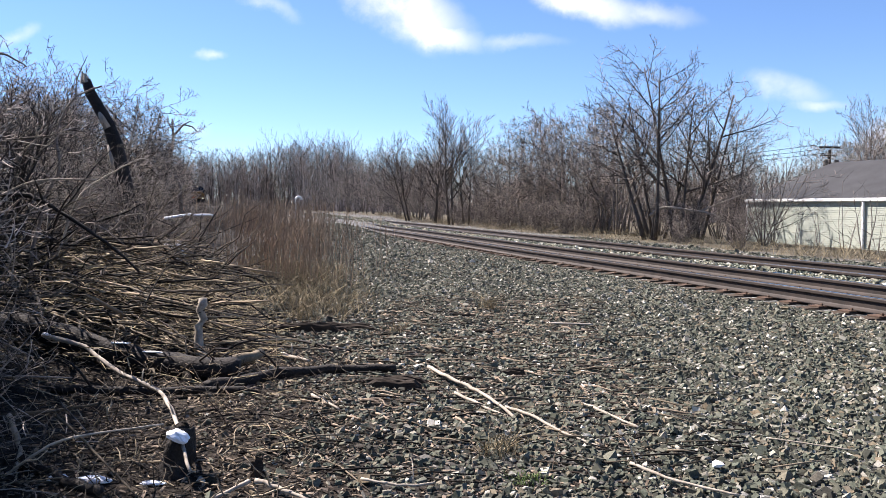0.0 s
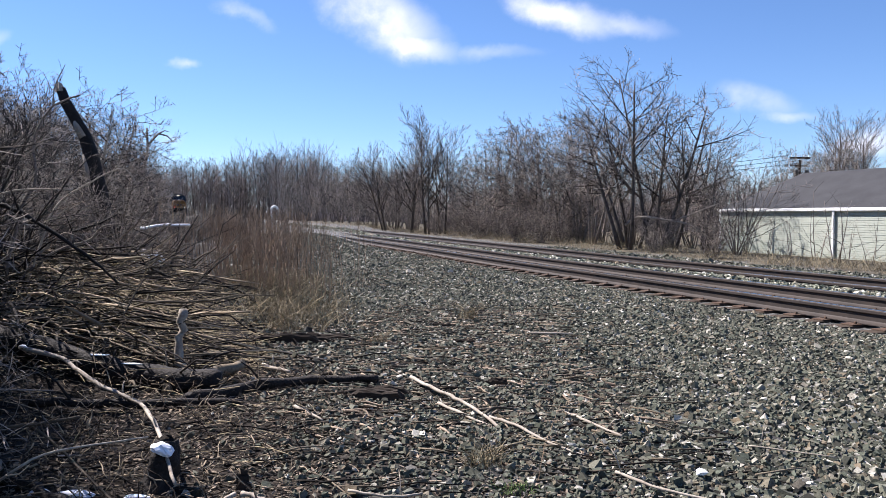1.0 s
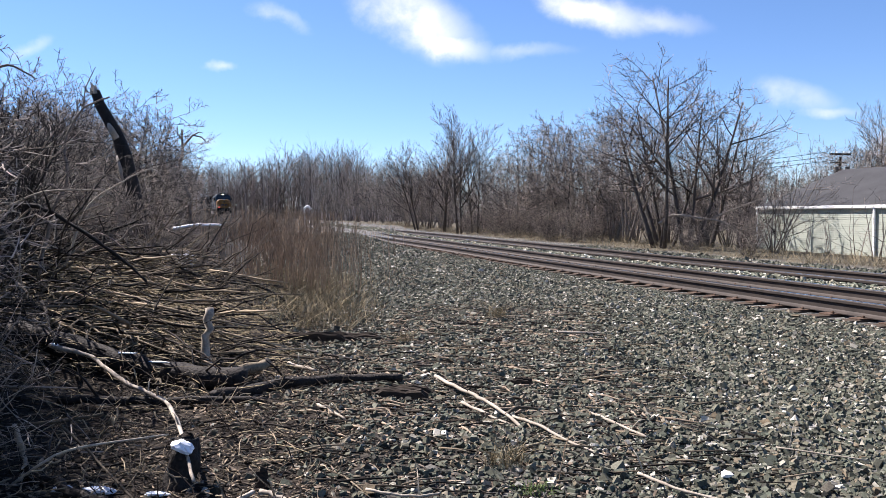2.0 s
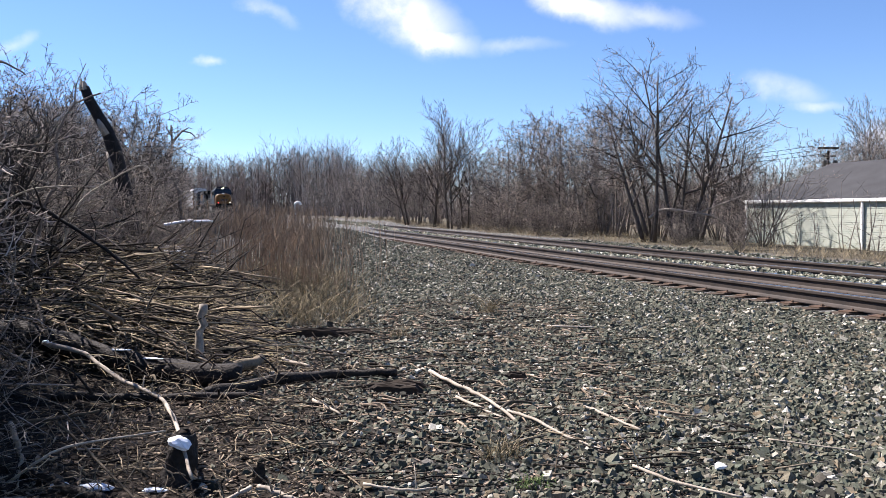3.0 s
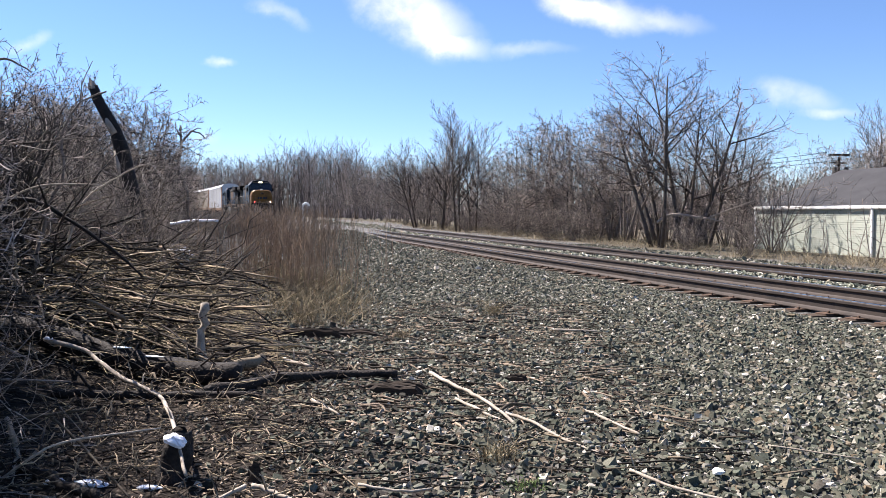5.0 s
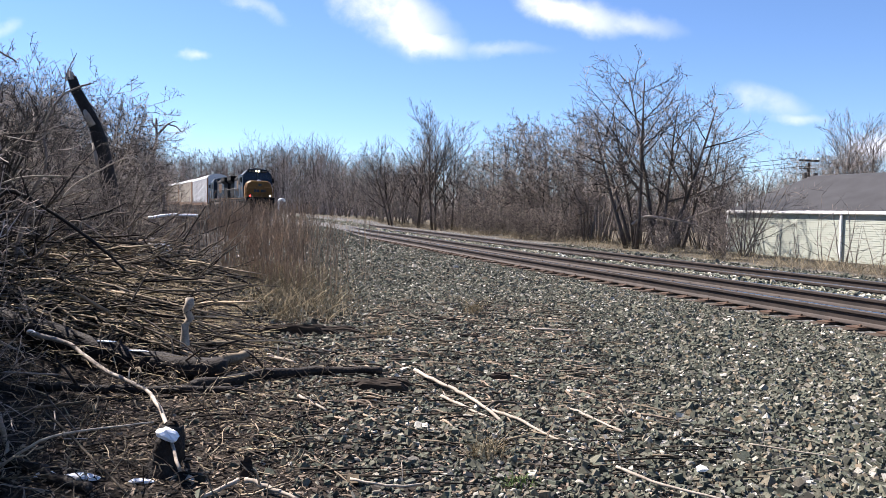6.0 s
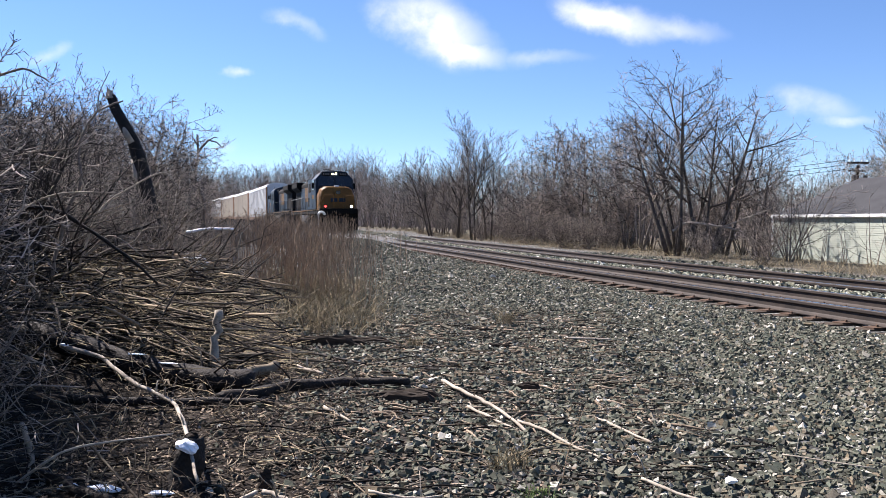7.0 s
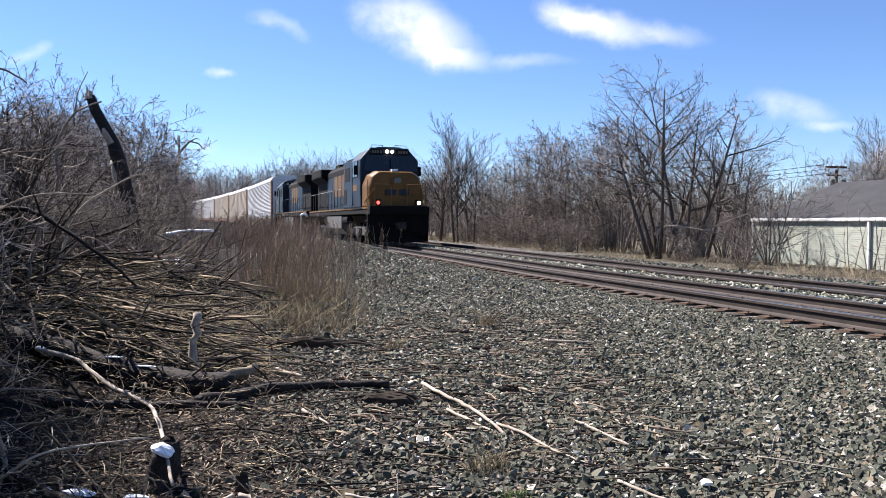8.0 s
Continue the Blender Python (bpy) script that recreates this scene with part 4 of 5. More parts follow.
    # shrubs beyond the left edge of view, added to shade the heap
    for x, y, k in ((-6.7, 6.0, 0.66), (-8.0, 7.4, 0.75), (-5.6, 4.6, 0.7), (-8.4, 5.6, 0.95), (-9.2, 8.4, 1.0), (-6.6, 3.6, 0.8), (-10.5, 6.5, 1.1), (-8.6, 11.0, 0.6), (-4.50, 5.1, 0.33), (-5.10, 5.6, 0.38), (-4.80, 4.4, 0.35), (-5.50, 5.2, 0.55), (-4.50, 3.9, 0.35), (-5.90, 6.3, 0.42), (-5.30, 4.7, 0.50), (-5.20, 3.4, 0.50), (-6.00, 4.4, 0.55), (-4.20, 4.6, 0.30)):
        put(rng.choice(near), x, y, rng.uniform(0, 6), k)
    # more unseen shrubs, packed in to darken the lower heap
    rs = random.Random(404)
    for k in range(52):
        y = 3.4 + 3.0 * rs.random()
        x = -0.56 * y - 1.15 - 1.7 * rs.random()
        put(rs.choice(near), x, y, rs.uniform(0, 6), rs.uniform(0.34, 0.52))
    scrub = [build_tree("bramble", "scrub", 81 + k, "low tangle of bare arching bramble stems", "bramble", "brambles on the heap") for k in range(4)]
    # brambles along the left edge of view, added to cast shade inward
    for k in range(10):
        y = 2.9 + 1.9 * k / 9
        put(scrub[k % 4], -0.56 * y - 0.55 - 0.9 * rng.random(), y, rng.uniform(0, 6), rng.uniform(0.45, 0.7))
    for k in range(44):
        y = 9.5 + 17 * rng.random()
        u = rng.uniform(-60, 335 - 2.2 * max(0, 15 - y) * 8 + 10)
        put(rng.choice(scrub), at_view(u, y), y, rng.uniform(0, 6), rng.uniform(0.4, 0.75) * (0.62 if u > 250 else 1))


def build_near_thicket():
    rng = random.Random(23)
    near = [build_tree("bare_shrub", "shrub", 91 + k, "bare dark shrub with crooked stems rising from a brush heap", "shrub", "shrubs on the heap", height=2.5, stems=6, lean=0.55, r=0.032, bend=0.24, levels=2, count=(8, 6), fine=0.0048, lift=0.03, bark=(BARK, PALE_WOOD, LOG_BARK, STICK)[k]) for k in range(4)]
    for u, y, k in ((-40, 8.6, 0.95), (15, 9.0, 0.8), (60, 9.6, 0.62), (110, 10.5, 0.55), (160, 11.5, 0.5), (205, 12.5, 0.5), (250, 13.5, 0.55), (285, 15, 0.5), (318, 16, 0.4), (-10, 11, 1.15), (60, 14.5, 1.1), (130, 15, 1.1), (215, 16, 1.0), (250, 18, 0.85), (20, 14, 1.3), (270, 22, 0.8), (-70, 7.6, 0.9)):
        put(rng.choice(near), at_view(u, y), y, rng.uniform(0, 6), k * rng.uniform(0.9, 1.1))


def build_far_woods():
    rng = random.Random(5)
    thin, spec = [], dict(bend=0.12, lift=0.1, levels=2, count=(11, 5), bare=(0.25, 0.15), angle=(22, 52), ratio=(0.42, 0.5), fine=0.03)
    for k in range(700):
        u = rng.uniform(230, 790) if k < 580 else rng.uniform(760, 1700)
        y = rng.uniform(200, 255)
        h = rng.uniform(12.0, 15.5) + (3.0 if 480 < u < 620 else 0) - (1.5 if u > 700 else 0)
        x = at_view(u, y)
        lines = {0: [], 1: [], 2: []}
        grow(rng, Vector((x, y, -0.5)), Vector((rng.uniform(-0.08, 0.08), 0, 1)), h, 0.17, 0, lines, spec)
        thin.extend(lines[0] + lines[1] + lines[2])
    v, f = tube_data(thin, 3)
    tagged(mesh_object("far_woods", v, f, FAR_TWIG), "distant grey-brown leafless wood along the horizon", "woods", kind="stuff")
    low = []
    for k in range(9000):
        u = rng.uniform(200, 1750)
        y = rng.uniform(150, 235) if u < 800 else rng.uniform(85, 150)
        if u < 520:
            y = rng.uniform(205, 245)
        x = at_view(u, y)
        h = rng.uniform(2.0, 9.0) * (0.75 if u > 800 else 1)
        p = Vector((x, y, -1.2))
        d = Vector((rng.uniform(-0.35, 0.35), rng.uniform(-0.2, 0.2), 1))
        low.append([(p, 0.07), (p + d * h * 0.5, 0.05), (p + d * h + Vector((rng.uniform(-0.5, 0.5), 0, 0)), 0.03)])
    v, f = tube_data(low, 3)
    tagged(mesh_object("far_undergrowth", v, f, FAR_TWIG), "distant brown undergrowth below the leafless wood", "undergrowth", kind="stuff")


build_woods()
build_near_thicket()
build_far_woods()


def build_weeds():
    rng = random.Random(8)
    stalks = []
    for k in range(1250):
        y = 12.6 + 26 * rng.random() ** 1.3
        u0, u1 = 400 + 0.9 * (y - 12.6), 618 - 1.2 * (y - 12.6)
        x = at_view(rng.gauss((u0 + u1) / 2, (u1 - u0) / 3.4), y)
        z = ground_z(x, y)
        h = rng.uniform(0.7, 1.42)
        lean = Vector((rng.gauss(0, 0.07), rng.gauss(0, 0.07), 1))
        p = Vector((x, y, z - 0.02))
        r = rng.uniform(0.003, 0.0062)
        mid = p + lean * h * 0.55 + Vector((rng.gauss(0, 0.02), 0, 0))
        top = p + lean * h + Vector((rng.gauss(0, 0.05), rng.gauss(0, 0.05), 0))
        stalk = [[(p, r), (mid, r * 0.8), (top, r * 0.5)]]
        stalks.append(stalk)
        for j in range(rng.randint(2, 6)):
            f = rng.uniform(0.55, 0.98)
            b = p.lerp(top, f)
            d = Vector((rng.uniform(-1, 1), rng.uniform(-1, 1), rng.uniform(0.8, 2))).normalized()
            stalk.append([(b, r * 0.6), (b + d * rng.uniform(0.06, 0.22), r * 0.45)])
    stand = new("weed_stand")
    tagged(stand, "stand of tall dry reddish-brown weed stalks", "weeds")
    stalks.sort(key=lambda rows: rows[0][0][0].y)
    for rows in stalks[:280]:
        v, f = tube_data(rows, 3)
        mesh_object("stalk", v, f, WEED, stand)
    v, f = tube_data([row for rows in stalks[280:] for row in rows], 3)
    tagged(mesh_object("stalk_mass", v, f, WEED, stand), kind="stuff")
    # straw at the foot of the weeds and beyond the track
    lines = []

    def blade(x, y, h, spread):
        p = Vector((x, y, ground_z(x, y) - 0.01))
        d = Vector((rng.gauss(0, spread), rng.gauss(0, spread), 1))
        q = p + d * h
        lines.append([(p, 0.004), (p + d * h * 0.5 + Vector((0, 0, h * 0.12)), 0.0035), (q, 0.0015)])

    for k in range(2600):
        y = rng.uniform(9.5, 17)
        x = at_view(rng.gauss(545 - 3 * (y - 9), 55), y)
        blade(x, y, rng.uniform(0.06, 0.3), 0.7)
    for k in range(16000):
        s = rng.uniform(8, 75)
        off = 6.0 + abs(rng.gauss(0, 3.0))
        p, _ = on_track(s, off)
        if noise.noise(Vector((p.x * 0.5, p.y * 0.5, 7))) + 0.4 * noise.noise(Vector((p.x * 2, p.y * 2, 1))) < rng.uniform(-0.15, 0.35):
            continue
        blade(p.x, p.y, rng.uniform(0.06, 0.4), 0.8)
    v, f = tube_data(lines, 3)
    tagged(mesh_object("dry_grass", v, f, STRAW), "pale dry winter grass along the railway", "grass", kind="stuff")


build_weeds()


# late ramp start leaves many twigs dark, as if shaded near the stump
PALE_STICK = material("weathered_stick", (0.018, 0.013, 0.0095), (0.36, 0.29, 0.20), 0.85, scale=3, fine=40, bump=0.2, per_piece=1.0, gloss=0.2, low=0.4, high=0.95)
# ---- foreground: dead tree, heap, sticks, litter ----


def limb(name, pts, r0, r1, mat, label, category, group="", sides=8, knots=0, seed=1):
    """One branch or log through a few places, smoothed, rough and tapering, with snapped side stubs."""
    rng = random.Random(seed)
    P = [Vector(p) for p in pts]
    line = []
    n = 5
    for i in range(len(P) - 1):
        a, b, c, d = P[max(i - 1, 0)], P[i], P[i + 1], P[min(i + 2, len(P) - 1)]
        for k in range(n):
            t = k / n
            q = 0.5 * ((2 * b) + (c - a) * t + (2 * a - 5 * b + 4 * c - d) * t * t + (3 * b - a - 3 * c + d) * t ** 3)
            line.append(q)
    line.append(P[-1])
    m = len(line)
    rows = []
    for i, q in enumerate(line):
        r = r0 + (r1 - r0) * i / (m - 1)
        jit = Vector((rng.uniform(-1, 1), rng.uniform(-1, 1), rng.uniform(-0.6, 0.6))) * min(r * 0.5, 0.02)
        rows.append((q + jit, r * rng.uniform(0.88, 1.12)))
    t = new(name)
    tagged(t, label, category, group)
    v, f = tube_data([rows], sides)
    mesh_object("shaft", v, f, mat, t, smooth=True)
    for k in range(knots):
        i = rng.randint(1, m - 2)
        q, r = rows[i]
        d = Vector((rng.uniform(-1, 1), rng.uniform(-1, 1), rng.uniform(0.0, 1.0))).normalized()
        ln = min(rng.uniform(3, 16) * max(r, 0.012), rng.uniform(0.12, 0.38))
        r = min(r, 0.022)
        tip = q + d * ln
        v, f = tube_data([[(q, r * 0.5), (q + d * ln * 0.6 + Vector((0, 0, 0.02)), r * 0.38), (tip, r * 0.2)]], 5)
        mesh_object("side_twig", v, f, mat, t, smooth=True)
    return t


def build_heap_limbs():
    dark, pale = "dark fallen log on a brush heap", "sun-bleached barkless branch lying on litter"
    grp = "limbs of the brush heap"
    limb("log", [(-3.6, 6.42, 0.47), (-2.66, 6.35, 0.22), (-2.03, 6.22, 0.11), (-1.62, 6.22, 0.10)], 0.10, 0.085, LOG_BARK, dark, "log", grp, 12, 3, 2)
    limb("log", [(-2.02, 6.12, 0.06), (-1.88, 6.34, 0.07), (-1.60, 6.86, 0.11)], 0.05, 0.045, PALE_STICK, "short cut log with a pale end", "log", grp, 12, 0, 3)
    limb("fallen_branch", [(-1.76, 5.78, 0.05), (-1.28, 6.29, 0.05), (-0.86, 6.5, 0.04), (-0.39, 6.52, 0.05)], 0.05, 0.03, LOG_BARK, "long dark branch lying on litter", "branch", grp, 10, 4, 4)
    limb("fallen_branch", [(-2.73, 5.46, 0.12), (-2.2, 5.62, 0.07), (-1.34, 5.75, 0.04)], 0.035, 0.025, LOG_BARK, "dark branch lying on the ground", "branch", grp, 8, 3, 5)
    limb("fallen_branch", [(-3.08, 6.06, 0.4), (-2.72, 5.98, 0.32), (-2.35, 5.65, 0.21), (-1.92, 5.29, 0.15), (-1.5, 4.36, 0.22), (-1.21, 3.72, 0.13)], 0.019, 0.009, PALE_WOOD, "long crooked pale branch across the heap", "branch", grp, 8, 4, 6)
    limb("stick", [(-2.12, 3.77, 0.09), (-1.88, 3.64, 0.25), (-1.75, 3.69, 0.3), (-1.4, 3.92, 0.3)], 0.008, 0.004, PALE_WOOD, "thin pale arched stick", "stick", grp, 6, 1, 7)
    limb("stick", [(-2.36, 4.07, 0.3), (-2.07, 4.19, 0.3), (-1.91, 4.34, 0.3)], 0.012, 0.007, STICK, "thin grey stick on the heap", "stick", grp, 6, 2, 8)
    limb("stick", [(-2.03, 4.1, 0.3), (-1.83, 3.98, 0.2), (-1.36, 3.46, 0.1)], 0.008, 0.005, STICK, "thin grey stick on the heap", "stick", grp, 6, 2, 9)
    limb("stick", [(-2.23, 4.02, 0.32), (-2.23, 4.11, 0.12), (-2.19, 3.99, 0.03)], 0.014, 0.012, PALE_WOOD, "short grey stick leaning on the heap", "stick", grp, 6, 0, 10)
    limb("fallen_branch", [(-2.2, 4.09, 0.05), (-1.89, 3.86, 0.05), (-1.62, 3.69, 0.03)], 0.03, 0.022, LOG_BARK, "dark branch lying in shade", "branch", grp, 8, 1, 11)
    limb("stake", [(-2.03, 6.7, 0.0), (-2.07, 6.72, 0.3), (-2.04, 6.74, 0.6)], 0.042, 0.036, PALE_WOOD, "upright tan broken branch stub", "branch", grp, 10, 0, 12)
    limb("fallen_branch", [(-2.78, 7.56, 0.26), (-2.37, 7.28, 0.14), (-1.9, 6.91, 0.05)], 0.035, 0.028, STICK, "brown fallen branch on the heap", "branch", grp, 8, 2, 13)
    limb("fallen_branch", [(-2.23, 7.52, 0.07), (-1.88, 7.86, 0.05), (-1.49, 7.92, 0.04), (-0.87, 7.45, 0.02)], 0.022, 0.012, LOG_BARK, "thin dark branch on the ground", "branch", grp, 8, 3, 14)
    g2 = "bleached sticks on the ballast edge"
    limb("forked_branch", [(-0.13, 6.66, 0.03), (0.07, 6.09, 0.05), (0.25, 5.8, 0.03), (0.38, 5.28, 0.05), (0.47, 5.05, 0.02)], 0.016, 0.010, PALE_WOOD, pale, "branch", g2, 8, 0, 15)
    limb("stick", [(0.09, 5.77, 0.02), (0.29, 5.3, 0.03), (0.44, 5.05, 0.02)], 0.012, 0.008, PALE_WOOD, pale, "stick", g2, 7, 1, 16)
    limb("stick", [(0.41, 5.32, 0.03), (0.56, 5.03, 0.05), (0.73, 4.69, 0.03), (0.89, 4.47, 0.02)], 0.012, 0.005, PALE_WOOD, pale, "stick", g2, 7, 1, 17)
    limb("stick", [(0.38, 5.28, 0.05), (0.47, 5.44, 0.06), (0.61, 5.52, 0.03)], 0.012, 0.009, STICK, "short hooked grey stick", "stick", g2, 7, 0, 18)
    for k, (pts, r) in enumerate((
        ([(-0.92, 3.83, 0.05), (-0.77, 3.74, 0.03), (-0.63, 3.64, 0.02)], 0.012),
        ([(-0.95, 3.84, 0.04), (-1.08, 3.64, 0.02)], 0.012),
        ([(0.97, 5.45, 0.02), (1.09, 5.11, 0.03), (1.21, 4.85, 0.02)], 0.012),
        ([(0.99, 4.13, 0.03), (1.16, 3.86, 0.03), (1.4, 3.67, 0.03)], 0.010),
        ([(-0.41, 3.89, 0.03), (-0.18, 3.8, 0.03), (-0.04, 3.84, 0.03)], 0.008),
        ([(-0.95, 5.66, 0.03), (-0.7, 5.3, 0.02)], 0.012),
        ([(-1.46, 7.16, 0.04), (-1.17, 6.9, 0.03)], 0.02),
        ([(1.24, 9.08, 0.04), (1.71, 8.97, 0.04)], 0.014),
        ([(-0.02, 5.09, 0.02), (0.23, 4.93, 0.02)], 0.008),
        ([(1.9, 4.6, 0.03), (2.3, 4.35, 0.03)], 0.006))):
        limb("stick", pts, r, r * 0.7, PALE_WOOD, pale, "stick", g2, 6, 1, 30 + k)
    # boughs that arch out of the thicket over the heap
    g3 = "boughs over the heap"
    arch = "bare dark bough arching over a brush heap"
    for k, (pts, r, mt) in enumerate((
        ([(-5.2, 7.5, 0.6), (-4.9, 7.5, 1.35), (-4.27, 7.5, 1.49), (-3.9, 7.5, 1.48), (-3.66, 7.5, 1.37), (-3.17, 7.5, 1.04), (-2.9, 7.6, 0.75)], 0.034, LOG_BARK),
        ([(-4.9, 7.2, 0.6), (-4.45, 7.2, 1.25), (-4.02, 7.2, 1.64), (-3.73, 7.2, 1.92), (-3.51, 7.2, 2.1)], 0.018, BARK),
        ([(-4.1, 7.8, 0.5), (-3.99, 7.8, 1.1), (-3.89, 7.8, 1.46), (-3.78, 7.8, 1.66), (-3.74, 7.8, 1.82), (-3.76, 7.8, 2.07), (-3.68, 7.8, 2.3), (-3.54, 7.8, 2.46), (-3.31, 7.8, 2.55)], 0.022, BARK),
        ([(-3.57, 7.8, 2.44), (-3.54, 7.8, 2.64), (-3.44, 7.8, 2.84)], 0.008, BARK),
        ([(-4.9, 7.4, 0.6), (-4.5, 7.4, 1.2), (-4.16, 7.4, 1.45), (-3.77, 7.4, 1.62), (-3.22, 7.4, 1.63)], 0.017, PALE_WOOD),
        ([(-4.5, 7.6, 0.6), (-4.2, 7.6, 1.25), (-3.97, 7.6, 1.49), (-3.76, 7.6, 1.61), (-3.27, 7.6, 1.78)], 0.014, BARK),
        ([(-4.1, 8.2, 0.5), (-3.9, 8.2, 1.1), (-3.72, 8.2, 1.5), (-3.37, 8.2, 1.74), (-3.06, 8.2, 1.87), (-2.92, 8.2, 1.71)], 0.013, PALE_WOOD),
        ([(-4.8, 6.5, 0.5), (-4.4, 6.5, 1.6), (-4.0, 6.5, 2.4), (-3.62, 6.5, 2.61), (-3.46, 6.5, 2.57), (-3.36, 6.5, 2.51)], 0.016, BARK),
        ([(-4.06, 8.5, 0.5), (-3.83, 8.5, 0.74), (-3.54, 8.5, 0.87), (-3.25, 8.5, 0.93)], 0.018, STICK),
        ([(-4.7, 8.8, 0.55), (-4.26, 8.8, 0.86), (-3.91, 8.8, 1.05), (-3.66, 8.8, 1.12), (-3.5, 8.8, 1.27), (-3.28, 8.8, 1.3)], 0.018, BARK),
        ([(-4.2, 11.0, 0.6), (-3.82, 11.0, 0.99), (-3.28, 11.0, 1.38)], 0.016, STICK),
        ([(-3.9, 12.0, 0.3), (-3.8, 12.0, 0.53), (-3.66, 12.0, 0.87), (-3.34, 12.0, 1.4)], 0.026, LOG_BARK),
        ([(-3.5, 10.5, 0.7), (-3.33, 10.5, 0.53), (-2.8, 10.5, 0.04)], 0.014, BARK),
        ([(-4.16, 11.5, 0.42), (-3.14, 11.5, 0.42), (-2.68, 11.5, 0.32), (-2.3, 11.4, 0.1)], 0.03, LOG_BARK))):
        limb("bough", pts, r, r * 0.35, mt, arch, "bough", g3, 7, 6, 50 + k)
    rng = random.Random(77)
    for k in range(60):
        x, y = rng.uniform(-5.6, -3.2), rng.uniform(6.4, 11.5)
        x = min(x, -0.36 * y)
        z = ground_z(x, y)
        a, ln, up = rng.gauss(-0.25, 0.8), rng.uniform(0.8, 2.0), rng.uniform(0.15, 1.1)
        d = Vector((math.cos(a), math.sin(a), 0)) * ln
        b = Vector((x, y, z))
        pts = [b, b + d * 0.3 + Vector((0, 0, up * 0.6)), b + d * 0.65 + Vector((0, 0, up * 0.95)), b + d + Vector((0, 0, up * rng.uniform(0.5, 1.15)))]
        r = rng.uniform(0.006, 0.016)
        pts = [q + Vector((rng.gauss(0, 0.07), rng.gauss(0, 0.07), rng.gauss(0, 0.05))) for q in pts]
        if max(q.x + 0.40 * q.y for q in pts) > 0:
            continue
        limb("bough", pts, r, r * 0.35, rng.choice((BARK, STICK, LOG_BARK, PALE_WOOD)), arch, "bough", g3, 6, 7, 200 + k)
    limb("bleached_log", [(-4.7, 13.5, 1.17), (-4.24, 13.5, 1.23), (-3.88, 13.5, 1.22)], 0.024, 0.02, SNOW, "white snow-covered limb caught in brambles", "log", "", 8, 0, 80)
    # snow left on the main log and near the stump
    for k, (x, y, z, lx, ly, lz, rz) in enumerate(((-2.62, 6.31, 0.295, 0.12, 0.018, 0.008, -0.12), (-2.3, 6.24, 0.235, 0.09, 0.014, 0.007, -0.2), (-3.03, 6.03, 0.41, 0.045, 0.02, 0.012, -0.4), (-1.93, 3.9, 0.03, 0.05, 0.03, 0.02, 0.1), (-1.74, 3.88, 0.03, 0.09, 0.03, 0.02, -0.15), (-1.44, 3.86, 0.02, 0.06, 0.02, 0.012, 0.0), (-4.85, 9.0, 0.62, 0.14, 0.03, 0.015, 0.0), (-4.5, 9.0, 0.62, 0.1, 0.025, 0.012, 0.0))):
        bm = bmesh.new()
        bmesh.ops.create_icosphere(bm, subdivisions=3, radius=1)
        for v in bm.verts:
            v.co *= 1 + 0.25 * noise.noise(v.co * 2.1 + Vector((k, 0, 0)))
            v.co = Vector((v.co.x * lx, v.co.y * ly, v.co.z * lz))
        o = part("snow_patch", bm, SNOW, None)
        o.matrix_basis = pose(x, y, z, 0, 0, math.degrees(rz))
        tagged(o, "small patch of old white snow on dark wood", "snow", "snow patches")


def build_broken_bough():
    """A pale bough split off the large tree and hung up in its lower stems."""
    t = limb("broken_bough", [(8.1, 31.0, 1.0), (8.5, 30.6, 1.3), (9.4, 30.2, 1.2), (10.2, 30.0, 1.05)], 0.06, 0.035, PALE_WOOD, "pale split bough hanging low in a bare tree", "bough", "", 8, 5, 303)
    for pts in ([(9.7, 30.1, 1.15), (10.5, 30.0, 1.5), (11.4, 29.9, 1.85)], [(10.2, 30.0, 1.05), (10.9, 29.9, 0.6), (11.2, 29.8, 0.1)]):
        v, f = tube_data([[(Vector(p), 0.035 - 0.01 * i) for i, p in enumerate(pts)]], 7)
        mesh_object("side_branch", v, f, PALE_WOOD, t, smooth=True)


